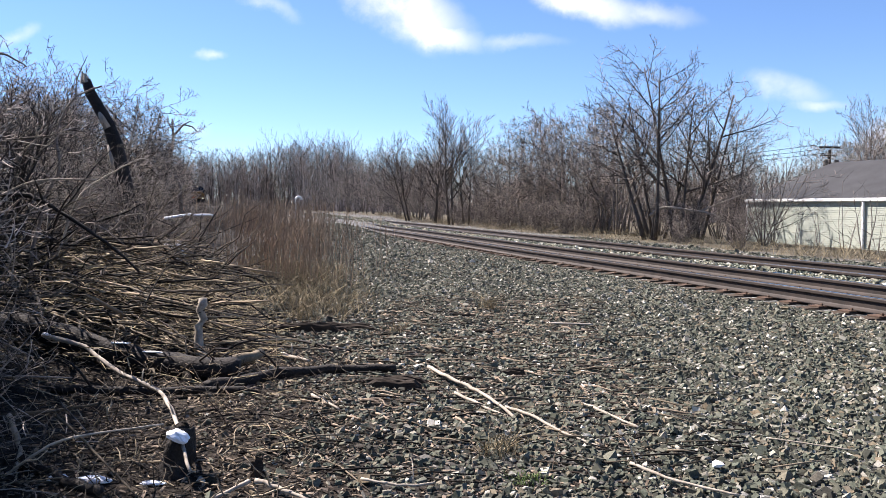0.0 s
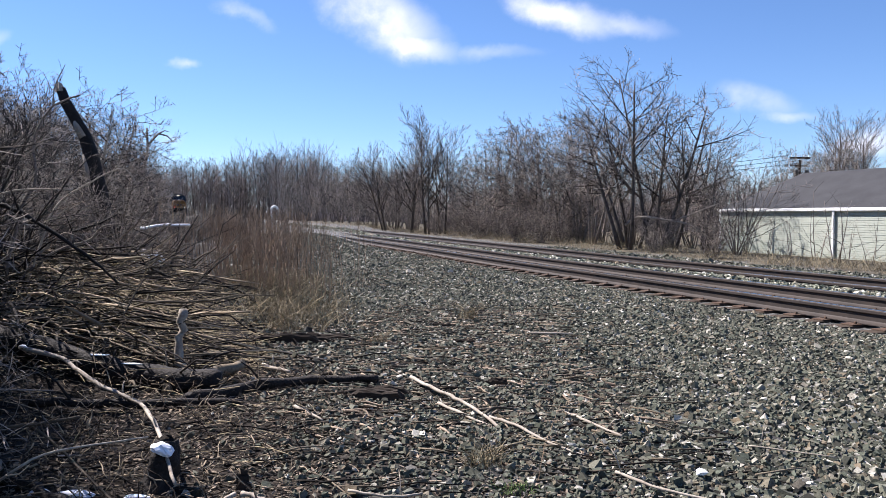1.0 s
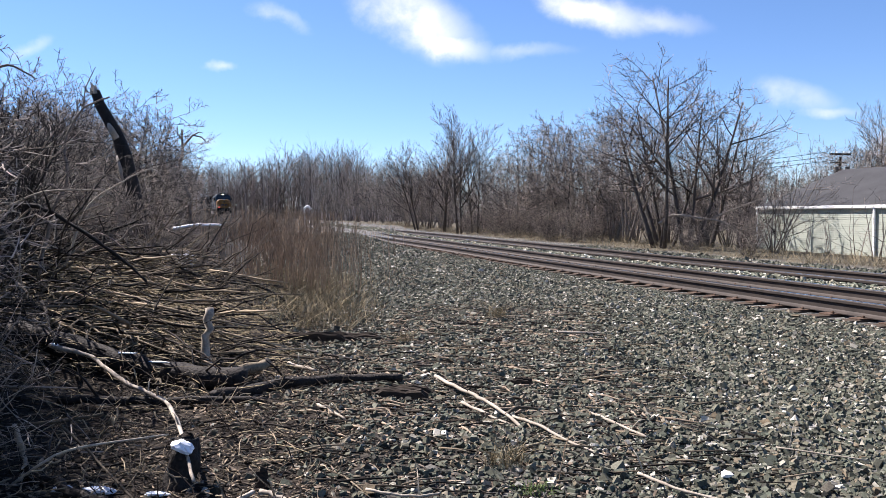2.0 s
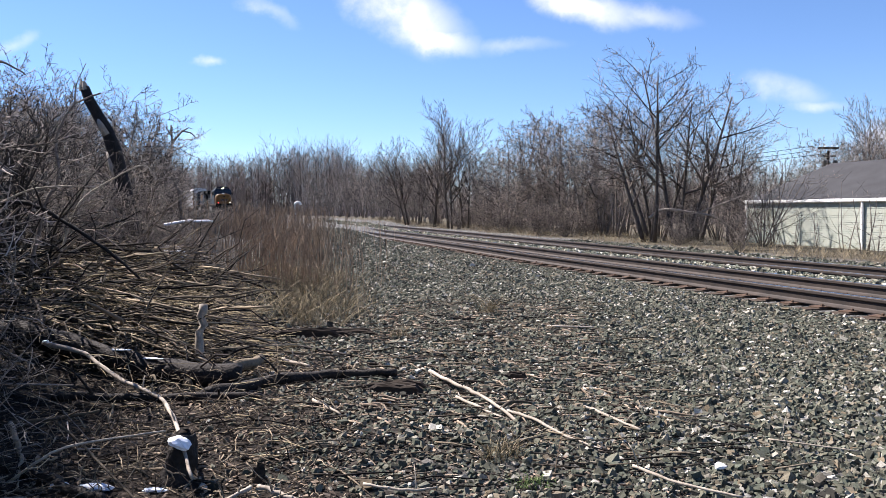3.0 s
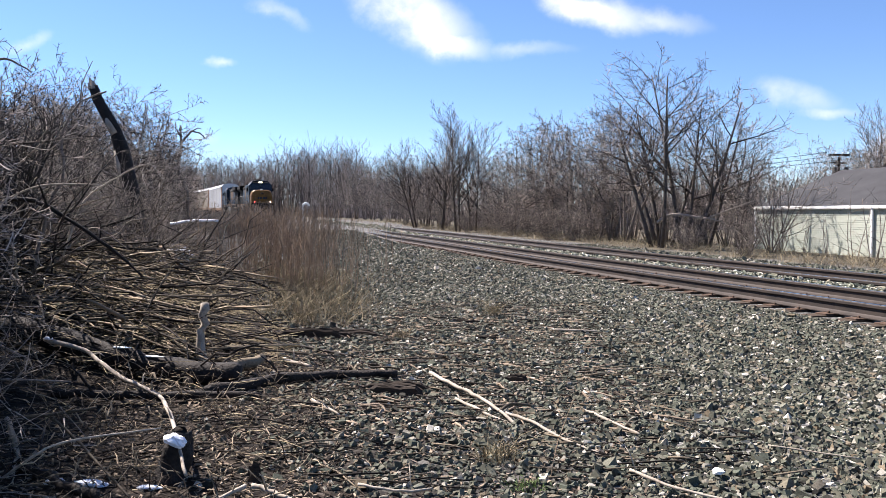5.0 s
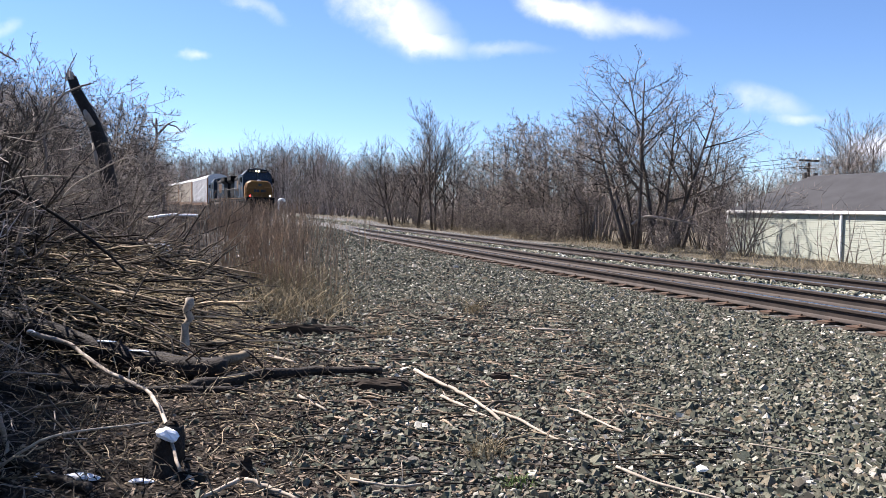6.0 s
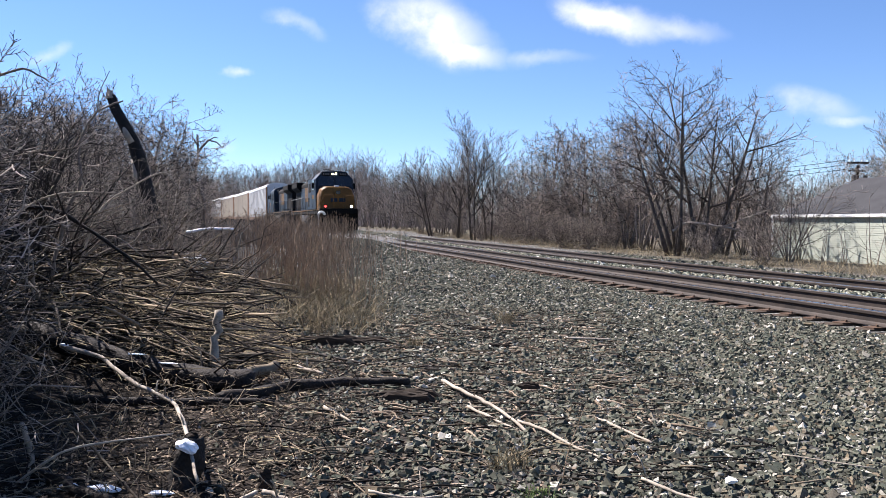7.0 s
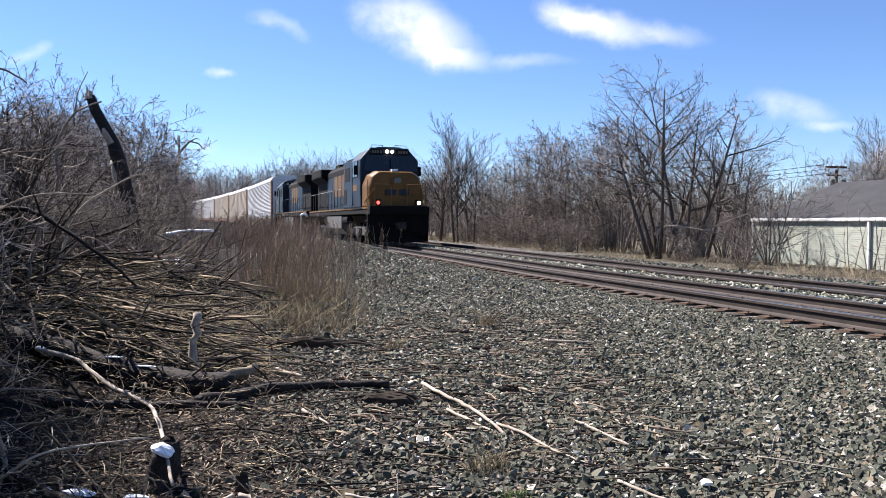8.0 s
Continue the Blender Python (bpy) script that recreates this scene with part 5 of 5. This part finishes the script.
def build_dead_tree():
    t = new("dead_tree")
    tagged(t, "leaning broken dead tree trunk with peeling bark", "dead tree")
    pts = [(-5.2, 13.5, 0.3), (-5.27, 13.5, 0.8), (-5.33, 13.5, 1.42), (-5.42, 13.5, 2.07), (-5.51, 13.5, 2.41), (-5.64, 13.5, 2.73), (-5.88, 13.5, 3.27), (-5.98, 13.5, 3.49)]
    rad = [0.165, 0.15, 0.14, 0.135, 0.125, 0.10, 0.088, 0.075]
    v, f = tube_data([[(Vector(p) + Vector((0.03 * ((k * 7) % 3 - 1), 0, 0)), r) for k, (p, r) in enumerate(zip(pts, rad))]], 14)
    mesh_object("trunk", v, f, LOG_BARK, t, smooth=True)
    for k in range(5):
        a = k * 1.3
        b = Vector((-5.98 + 0.05 * math.cos(a), 13.5 + 0.05 * math.sin(a), 3.44))
        v, f = tube_data([[(b, 0.05), (b + Vector((-0.03, 0, 0.1 + 0.05 * (k % 3))), 0.012)]], 5)
        mesh_object("splinter", v, f, PALE_WOOD, t)
    v, f = tube_data([[(Vector((-5.6, 13.43, 2.68)), 0.06), (Vector((-5.70, 13.44, 2.86)), 0.06), (Vector((-5.75, 13.45, 2.98)), 0.035)]], 9)
    mesh_object("bare_wood_patch", v, f, PALE_WOOD, t, "pale patch where bark has gone", smooth=True)
    v, f = tube_data([[(Vector((-5.46, 13.43, 1.87)), 0.05), (Vector((-5.53, 13.41, 2.17)), 0.05), (Vector((-5.6, 13.41, 2.4)), 0.02)]], 9)
    mesh_object("bare_wood_patch", v, f, PALE_WOOD, t, smooth=True)
    snag = new("dead_tree")
    tagged(snag, "small dead snag with a crooked broken crown", "dead tree")
    for nm, row in (("trunk", [((-10.1, 31, 0.2), 0.08), ((-10.18, 31, 2.12), 0.07), ((-10.56, 31, 2.99), 0.062), ((-10.40, 31, 3.86), 0.055), ((-10.42, 31, 4.72), 0.035)]),
                    ("crooked_limb", [((-10.4, 31, 4.05), 0.05), ((-9.99, 31, 4.5), 0.04), ((-9.66, 31, 4.42), 0.03), ((-9.41, 31, 4.17), 0.012)]),
                    ("crooked_limb", [((-10.0, 31, 4.48), 0.03), ((-9.75, 31, 4.62), 0.02), ((-9.6, 31, 4.58), 0.01)]),
                    ("crooked_limb", [((-10.4, 31, 4.3), 0.03), ((-10.6, 31, 4.6), 0.02), ((-10.62, 31, 4.8), 0.01)])):
        v, f = tube_data([[(Vector(p), r) for p, r in row]], 7)
        mesh_object(nm, v, f, BARK, snag, smooth=True)


def build_heap_sticks():
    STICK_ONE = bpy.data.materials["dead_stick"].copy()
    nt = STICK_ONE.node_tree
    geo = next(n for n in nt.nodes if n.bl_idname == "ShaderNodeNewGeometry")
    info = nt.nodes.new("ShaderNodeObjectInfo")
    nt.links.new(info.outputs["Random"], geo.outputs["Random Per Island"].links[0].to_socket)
    rng = random.Random(17)
    lines = []
    for k in range(2400):
        if k < 1500:
            y = rng.uniform(6.3, 13.5)
            x = -max(1.2 + 0.1 * (y - 5), 0.29 * y) - 4.2 * rng.random() ** 1.15
            lift = rng.random() ** 1.6 * 0.42 * ease((-x - 1.2) / 1.8)
            ln = rng.uniform(0.15, 1.1)
            r = rng.uniform(0.0025, 0.009) * (2.2 if rng.random() < 0.1 else 1)
            a = rng.gauss(-0.5, 0.95)
        else:
            y = rng.uniform(3.9, 12)
            x = rng.uniform(-2.2, 1.6 + 0.05 * y)
            lift = 0.015
            ln = rng.uniform(0.08, 0.5)
            r = rng.uniform(0.002, 0.007)
            a = rng.gauss(-0.2, 0.7)
        d = Vector((math.cos(a), math.sin(a), rng.gauss(0, 0.16) * (2.2 if k < 1500 else 0.2)))
        p = Vector((x, y, ground_z(x, y) + r + lift))
        q = p + d * ln
        gq = ground_z(q.x, q.y) + r
        if q.z < gq:
            q.z = gq
        mid = (p + q) / 2 + Vector((rng.gauss(0, 0.04), rng.gauss(0, 0.04), rng.uniform(0, 0.05))) * ln
        if k < 1500:
            kink = lambda: Vector((rng.gauss(0, 1), rng.gauss(0, 1), rng.gauss(0, 0.6))) * ln * 0.045
            lines.append([(p, r), (p.lerp(mid, 0.5) + kink(), r), (mid + kink(), r * 0.9), (mid.lerp(q, 0.5) + kink(), r * 0.8), (q, r * 0.5)])
        else:
            lines.append([(p, r), (mid, r * 0.9), (q, r * 0.55)])
    heap_thing = new("brush_heap")
    tagged(heap_thing, "loose heap of dead grey and tan sticks", "brush heap")
    lines.sort(key=lambda row: row[0][0].length - 60 * row[0][1])
    for row in lines[:290]:
        v, f = tube_data([row], 6)
        mesh_object("dead_stick", v, f, STICK_ONE, heap_thing, smooth=True)
    v, f = tube_data(lines[290:], 5)
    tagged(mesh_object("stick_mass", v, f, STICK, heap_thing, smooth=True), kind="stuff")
    crooked = []
    for k in range(2300):
        y = rng.uniform(3.5, 6.9)
        x = rng.uniform(-0.6 * y - 0.4, -0.35 - 0.06 * y)
        deep = ease((-x - 0.6) / 1.6)
        ln = rng.uniform(0.04, 0.22) * (2.2 if rng.random() < 0.12 else 1)
        r = rng.uniform(0.0012, 0.0042) * (1.8 if rng.random() < 0.08 else 1)
        p = Vector((x, y, ground_z(x, y) + 0.01 + 0.2 * deep * rng.random() ** 2.2))
        d = Vector((rng.gauss(0, 1), rng.gauss(0, 0.8), rng.gauss(0, 0.25))).normalized()
        row = [(p, r)]
        for j in range(4):
            d = (d + Vector((rng.gauss(0, 0.35), rng.gauss(0, 0.35), rng.gauss(0, 0.3)))).normalized()
            q = row[-1][0] + d * ln / 4
            q.z = max(q.z, ground_z(q.x, q.y) + r)
            row.append((q, r * (1 - 0.13 * j)))
        crooked.append(row)
    v, f = tube_data(crooked, 4)
    tagged(mesh_object("twig_litter", v, f, PALE_STICK, heap_thing, smooth=True), kind="stuff")
    # tan straw over the upper heap; its pale colour also stands for sunlight
    lines = []
    for k in range(3200):
        y = rng.gauss(8.9, 1.3)
        x = min(rng.gauss(-0.40 * y, 0.75), -0.22 * y)
        r = rng.uniform(0.002, 0.004)
        a = rng.gauss(-0.5, 0.5)
        p = Vector((x, y, ground_z(x, y) + 0.02 + 0.34 * rng.random() ** 1.5 * ease((-x - 1.6) / 1.2)))
        q = p + Vector((math.cos(a), math.sin(a), rng.gauss(0, 0.12))) * rng.uniform(0.1, 0.4)
        lines.append([(p, r), ((p + q) / 2 + Vector((0, 0, 0.01)), r), (q, r * 0.6)])
    mids = []
    for k in range(1300):
        if k < 330:
            y = rng.uniform(6.8, 12.0)
            x = min(rng.gauss(-0.44 * y, 0.6), -0.3 * y)
            a, ln, r, up = rng.gauss(-0.75, 0.5), rng.uniform(0.4, 1.5), rng.uniform(0.006, 0.016), 0.36 * rng.random()
        else:
            y = rng.uniform(5.0, 11.5)
            x = rng.uniform(-1.3, 1.2) + 0.05 * y
            a, ln, r, up = rng.gauss(-0.2, 0.6), rng.uniform(0.06, 0.36), rng.uniform(0.003, 0.010), 0.005
        p = Vector((x, y, ground_z(x, y) + up + r))
        q = p + Vector((math.cos(a), math.sin(a), rng.gauss(-0.08, 0.1) if k < 330 else 0)) * ln
        q.z = max(q.z, ground_z(q.x, q.y) + r)
        mids.append([(p, r), (p.lerp(q, 0.35) + Vector((rng.gauss(0, 0.03), rng.gauss(0, 0.03), 0.02)) * ln, r * 0.95), (p.lerp(q, 0.7) + Vector((rng.gauss(0, 0.03), rng.gauss(0, 0.03), 0)) * ln, r * 0.85), (q, r * 0.6)])
    v, f = tube_data(mids[:330], 6)
    tagged(mesh_object("branch_mass", v, f, PALE_STICK, heap_thing, smooth=True), kind="stuff")
    v, f = tube_data(mids[330:], 6)
    tagged(mesh_object("scattered_sticks", v, f, SCRAP, smooth=True), "short grey-brown sticks strewn over ballast", "sticks", kind="stuff")
    v, f = tube_data(lines, 3)
    tagged(mesh_object("straw_litter", v, f, STRAW), "pale straw and reed stems strewn over the heap", "straw", kind="stuff")


BLOCK = np.array([(-1, -1, -1), (1, -1, -1), (1, 1, -1), (-1, 1, -1), (-1, -1, 1), (1, -1, 1), (1, 1, 1), (-1, 1, 1)], float) * 0.5
QUADS = np.array([(0, 3, 2, 1), (4, 5, 6, 7), (0, 1, 5, 4), (1, 2, 6, 5), (2, 3, 7, 6), (3, 0, 4, 7)])


def turned(rng, n, tilt):
    """n random turns, mostly about the upright, as matrices."""
    a, b, c = rng.uniform(0, 2 * np.pi, n), rng.normal(0, tilt, n), rng.normal(0, tilt, n)
    ca, sa, cb, sb, cc, sc = np.cos(a), np.sin(a), np.cos(b), np.sin(b), np.cos(c), np.sin(c)
    z = np.zeros(n)
    o = np.ones(n)
    rz = np.stack([ca, -sa, z, sa, ca, z, z, z, o], 1).reshape(n, 3, 3)
    rx = np.stack([o, z, z, z, cb, -sb, z, sb, cb], 1).reshape(n, 3, 3)
    ry = np.stack([cc, z, sc, z, o, z, -sc, z, cc], 1).reshape(n, 3, 3)
    return rz @ rx @ ry


def pieces(name, places, sizes, rng, mat, tilt, rough, label, category):
    """Many small angular pieces as one mesh."""
    n = len(places)
    c = BLOCK[None] * (1 + rng.uniform(-rough, rough * 0.35, (n, 8, 3)))
    c = c * sizes[:, None, :]
    c = np.einsum("nij,nkj->nki", turned(rng, n, tilt), c) + places[:, None, :]
    faces = (QUADS[None] + (np.arange(n) * 8)[:, None, None]).reshape(-1, 4)
    me = bpy.data.meshes.new(name)
    me.from_pydata(c.reshape(-1, 3).tolist(), [], faces.tolist())
    me.materials.append(mat)
    ob = new(name, me)
    return tagged(ob, label, category, kind="stuff")


def build_stones():
    rng = np.random.default_rng(4)
    P, S = [], []

    def scatter(n, s0, s1, d0, d1, size, keep=None):
        s, d = rng.uniform(s0, s1, n), rng.uniform(d0, d1, n)
        for k in range(n):
            p, _ = on_track(s[k], d[k])
            if p.y < 3.2 or abs(p.x) > 0.62 * p.y + 0.3:
                continue
            if keep is not None and rng.random() > keep(p.x, p.y, d[k]):
                continue
            m = size * rng.lognormal(0, 0.28)
            P.append((p.x, p.y, ground_z(p.x, p.y) + m * rng.uniform(0.02, 0.3)))
            S.append((m * rng.uniform(0.9, 1.5), m * rng.uniform(0.7, 1.15), m * rng.uniform(0.45, 0.8)))

    thin = lambda x, y, d: 0.06 + 0.94 * ease((d + 9.0 + 0.8 * noise.noise(Vector((x * 0.8, y * 0.8, 2)))) / 2.2)
    scatter(54000, 1.5, 7, -9.3, -1.25, 0.0285, thin)
    scatter(50000, 7, 14, -8.5, -1.2, 0.030, thin)
    scatter(30000, 14, 24, -8.2, -1.2, 0.037, thin)
    scatter(13000, 24, 45, -6.9, -1.2, 0.05)
    scatter(7000, 8, 30, SECOND + 1.0, 6.2, 0.05)
    P0, S0_ = np.array(P), np.array(S)
    P.clear(), S.clear()
    scatter(8000, 5, 30, 0.98, 1.8, 0.045)
    scatter(4000, 30, 70, 0.98, 1.8, 0.06)
    pieces("dusty_ballast", np.array(P) + np.array((0, 0, 0.015)), np.array(S), rng, DUSTY_STONE, 0.75, 0.5, "pale dusty crushed stone between the two tracks", "ballast")
    P, S = P0, S0_
    pieces("ballast", P, S, rng, STONE, 0.7, 0.5, "angular grey-green crushed stone ballast", "ballast")
    # wood chips and bark scraps among the litter
    n = 13000
    y = rng.uniform(3.6, 12.5, n)
    x = rng.uniform(-2.6, 1.0, n) + 0.06 * y
    z = np.array([ground_z(a, b) for a, b in zip(x, y)]) + 0.008
    P = np.stack([x, y, z], 1)
    S = np.stack([rng.uniform(0.015, 0.065, n) * rng.uniform(0.6, 1.4, n), rng.uniform(0.006, 0.02, n), rng.uniform(0.003, 0.01, n)], 1)
    pieces("bark_scraps", P, S, rng, SCRAP, 0.35, 0.5, "scattered brown bark scraps and wood chips", "litter")


def build_single_stones():
    """The nearest stones, each by itself."""
    rng = random.Random(9)
    meshes = []
    for k in range(10):
        bm = bmesh.new()
        bmesh.ops.create_icosphere(bm, subdivisions=1, radius=0.5)
        for v in bm.verts:
            v.co *= rng.uniform(0.72, 1.12)
            v.co.z *= 0.62
        me = bpy.data.meshes.new("ballast_stone")
        bm.to_mesh(me)
        bm.free()
        me.materials.append(STONE)
        meshes.append(me)
    base = bpy.data.objects["ground"]
    for k in range(290):
        y = 3.75 + 1.7 * rng.random()
        x = rng.uniform(-0.35, 0.56 * y)
        o = new("ballast_stone", meshes[k % 10])
        sz = rng.uniform(0.026, 0.048)
        o.parent = base
        o.matrix_basis = pose(x, y, ground_z(x, y) + sz * 0.32, rng.uniform(-25, 25), rng.uniform(-25, 25), rng.uniform(0, 360)) @ Matrix.Diagonal((sz * rng.uniform(1, 1.4), sz, sz, 1))
    pale = new("pale_stone", meshes[0].copy())
    pale.data.materials.clear()
    pale.data.materials.append(WHITE_TRIM)
    pale.matrix_basis = pose(1.45, 4.12, 0.03, 10, 0, 30) @ Matrix.Diagonal((0.085, 0.07, 0.07, 1))
    tagged(pale, "white rounded stone lying on the ballast", "stone")


def rotten_block(name, x, y, lx, ly, lz, rz, seed, label):
    """A split, rotted timber: uneven slabs that cling together."""
    rng = random.Random(seed)
    t = new(name)
    tagged(t, label, "timber", "rotten timbers")
    n = 9 if lx > 0.35 else 5
    for k in range(n):
        w = ly * rng.uniform(0.09, 0.17)
        yc = -ly / 2 + ly * (k + 0.5) / n
        h = lz * rng.uniform(0.3, 0.95)
        x0, x1 = -lx / 2 * rng.uniform(0.5, 1.1), lx / 2 * rng.uniform(0.45, 1.1)
        bm = bmesh.new()
        rings = []
        for i in range(8):
            xx = x0 + (x1 - x0) * i / 7
            kk = 0.35 if i in (0, 7) else rng.uniform(0.8, 1.1)
            rings.append([bm.verts.new((xx + rng.uniform(-0.012, 0.012), yc + a * w * 0.55 * rng.uniform(0.8, 1.2), b * h * kk + rng.uniform(-0.006, 0.006))) for a, b in ((-1, 0), (1, 0), (0.9, 0.7), (0.2, 1), (-0.8, 0.85))])
        for a, b in zip(rings, rings[1:]):
            for i in range(5):
                bm.faces.new((a[i], a[(i + 1) % 5], b[(i + 1) % 5], b[i]))
        bm.faces.new(rings[0][::-1])
        bm.faces.new(rings[-1])
        bmesh.ops.recalc_face_normals(bm, faces=bm.faces)
        part("split_slab", bm, TIE_WOOD, t)
    t.matrix_basis = pose(x, y, ground_z(x, y) - 0.005, 0, 0, rz)


def build_small_things():
    rotten_block("rotten_timber", -1.40, 8.72, 0.95, 0.2, 0.13, -8, 1, "dark rotten broken railway timber on litter")
    rotten_block("rotten_timber", -1.1, 8.9, 0.75, 0.14, 0.09, -14, 5, "dark rotten broken railway timber on litter")
    rotten_block("rotten_timber", -0.40, 6.08, 0.5, 0.2, 0.13, -12, 9, "short brown rotten timber block")
    rotten_block("rotten_timber", 0.57, 6.45, 0.2, 0.1, 0.07, -25, 14, "small brown rotten timber scrap")
    rotten_block("rotten_timber", 0.46, 8.6, 0.3, 0.1, 0.07, -20, 19, "small brown rotten timber scrap")
    rotten_block("rotten_timber", 0.28, 9.9, 0.42, 0.08, 0.06, -22, 23, "small brown rotten timber scrap")
    rotten_block("rotten_timber", -0.96, 4.04, 0.07, 0.07, 0.11, 20, 29, "short grey wooden stub in the ground")
    # stump with snow
    t = new("stump")
    tagged(t, "dark broken stump capped with a patch of snow", "stump")
    v, f = tube_data([[(Vector((0.004 * k, 0.003 * k, -0.03 + 0.022 * k)), 0.10 - 0.022 * min(k, 3) / 3 - 0.0015 * k) for k in range(13)]], 22)
    v = [q + Vector((q.x, q.y, 0)) * (0.35 * noise.noise(Vector((q.x * 22, q.y * 22, q.z * 6))) + 0.12 * noise.noise(q * 45)) + Vector((0, 0, (0.06 * noise.noise(Vector((q.x * 25, q.y * 25, 3)))) * (q.z > 0.2))) for q in v]
    mesh_object("trunk", v, f, LOG_BARK, t, smooth=True)
    bm = bmesh.new()
    bmesh.ops.create_icosphere(bm, subdivisions=3, radius=1)
    for v in bm.verts:
        v.co *= 1 + 0.45 * noise.noise(v.co * 1.7)
        v.co = Vector((0.05 + v.co.x * 0.058, -0.035 + v.co.y * 0.045, 0.222 + v.co.z * 0.03 - 0.45 * max(0, v.co.x * 0.08)))
    part("snow_cap", bm, SNOW, t, "white snow cap")
    t.matrix_basis = pose(-1.39, 4.0, ground_z(-1.39, 4.0))
    # plastic bag in the brambles
    bm = bmesh.new()
    bmesh.ops.create_icosphere(bm, subdivisions=4, radius=1)
    for v in bm.verts:
        q = v.co.copy()
        v.co *= 1 + 0.45 * noise.noise(q * 2.3) + 0.2 * noise.noise(q * 6)
        v.co = Vector((v.co.x * 0.21, v.co.y * 0.14, v.co.z * 0.15))
    bag = part("plastic_bag", bm, PLASTIC, None)
    bag.matrix_basis = pose(-4.1, 12.0, 0.7)
    tagged(bag, "crumpled white plastic bag caught in brambles", "bag")
    # vent pipe beyond the weeds
    p = new("vent_pipe")
    tagged(p, "white painted gooseneck vent pipe beside the track", "vent pipe")
    part("post", rod((0, 0, -0.2), (0, 0, 1.36), 0.04, None, 12), WHITE_TRIM, p)
    bend = [(Vector((0.15 - 0.15 * math.cos(a), 0, 1.34 + 0.15 * math.sin(a))), 0.06) for a in [math.pi * k / 10 for k in range(11)]]
    v, f = tube_data([bend], 12)
    mesh_object("gooseneck", v, f, WHITE_TRIM, p, smooth=True)
    p.matrix_basis = pose(-7.35, 40, ground_z(-7.35, 40) - 0.02, 0, 0, 10)
    # utility pole behind the house
    t = new("utility_pole")
    tagged(t, "wooden utility pole with crossarm and transformers", "utility pole")
    part("pole", rod((0, 0, -0.5), (0, 0, 7.9), 0.14, None, 12), TIE_WOOD, t)
    part("crossarm", box(-1.15, 1.15, -0.08, 0.08, 8.05, 8.25, 0.01), TIE_WOOD, t)
    part("crossarm", box(-1.0, 1.0, 0.1, 0.2, 7.3, 7.42, 0.01), TIE_WOOD, t)
    for x in (-0.6, 0.6):
        part("transformer", rod((x, -0.3, 5.9), (x, -0.3, 6.9), 0.24, None, 14), LOCO_GREY, t, "grey transformer can")
    for x in (-1.0, -0.4, 0.4, 1.0):
        part("insulator", rod((x, 0, 8.25), (x, 0, 8.45), 0.05, None, 8), WHITE_TRIM, t)
    t.matrix_basis = pose(38.7, 80, -1.0, 0, 0, 12)
    for k, z in enumerate((7.4, 7.0, 6.6)):
        a, b = Vector((37.5 + 0.4 * k, 80, z)), Vector((14, 96, z - 0.7))
        row = [(a.lerp(b, i / 12) - Vector((0, 0, 1.2 * 4 * (i / 12) * (1 - i / 12) * 0.5)), 0.02) for i in range(13)]
        v, f = tube_data([row], 4)
        o = mesh_object("power_line", v, f, LOCO_DARK)
        tagged(o, "thin black overhead power line", "power line", "power lines")
    # grass tufts
    rng = random.Random(21)
    for name, mt, cx, cy, n, h, lab in (("grass_tuft", STRAW, 0.31, 4.35, 90, 0.12, "pale dry grass tuft among stones"), ("grass_tuft", GREEN, 0.43, 3.92, 60, 0.04, "small fresh green grass tuft among stones"), ("grass_tuft", STRAW, 0.62, 10.4, 90, 0.2, "reddish dry grass tuft among stones"), ("grass_tuft", STRAW, -0.5, 8.6, 60, 0.14, "pale dry grass tuft among stones")):
        lines = []
        for k in range(n):
            x, y = cx + rng.gauss(0, 0.06), cy + rng.gauss(0, 0.05)
            p = Vector((x, y, ground_z(x, y)))
            d = Vector((rng.gauss(0, 0.5), rng.gauss(0, 0.5), 1)) * h * rng.uniform(0.5, 1.3)
            lines.append([(p, 0.0025), (p + d * 0.6 + Vector((0, 0, 0.01)), 0.002), (p + d + Vector((d.x * 0.4, d.y * 0.4, -0.01)), 0.0008)])
        v, f = tube_data(lines, 3)
        tagged(mesh_object(name, v, f, mt), lab, "grass tuft", "grass tufts", kind="stuff")
    limb("weed_stalk", [(0.56, 4.05, 0.0), (0.60, 4.05, 0.2), (0.68, 4.06, 0.42)], 0.003, 0.0015, WEED, "single thin dry weed stalk among stones", "weed", "", 5, 2, 91)


build_dead_tree()
build_broken_bough()
build_heap_limbs()
build_small_things()
build_heap_sticks()
build_stones()
build_single_stones()
motions()
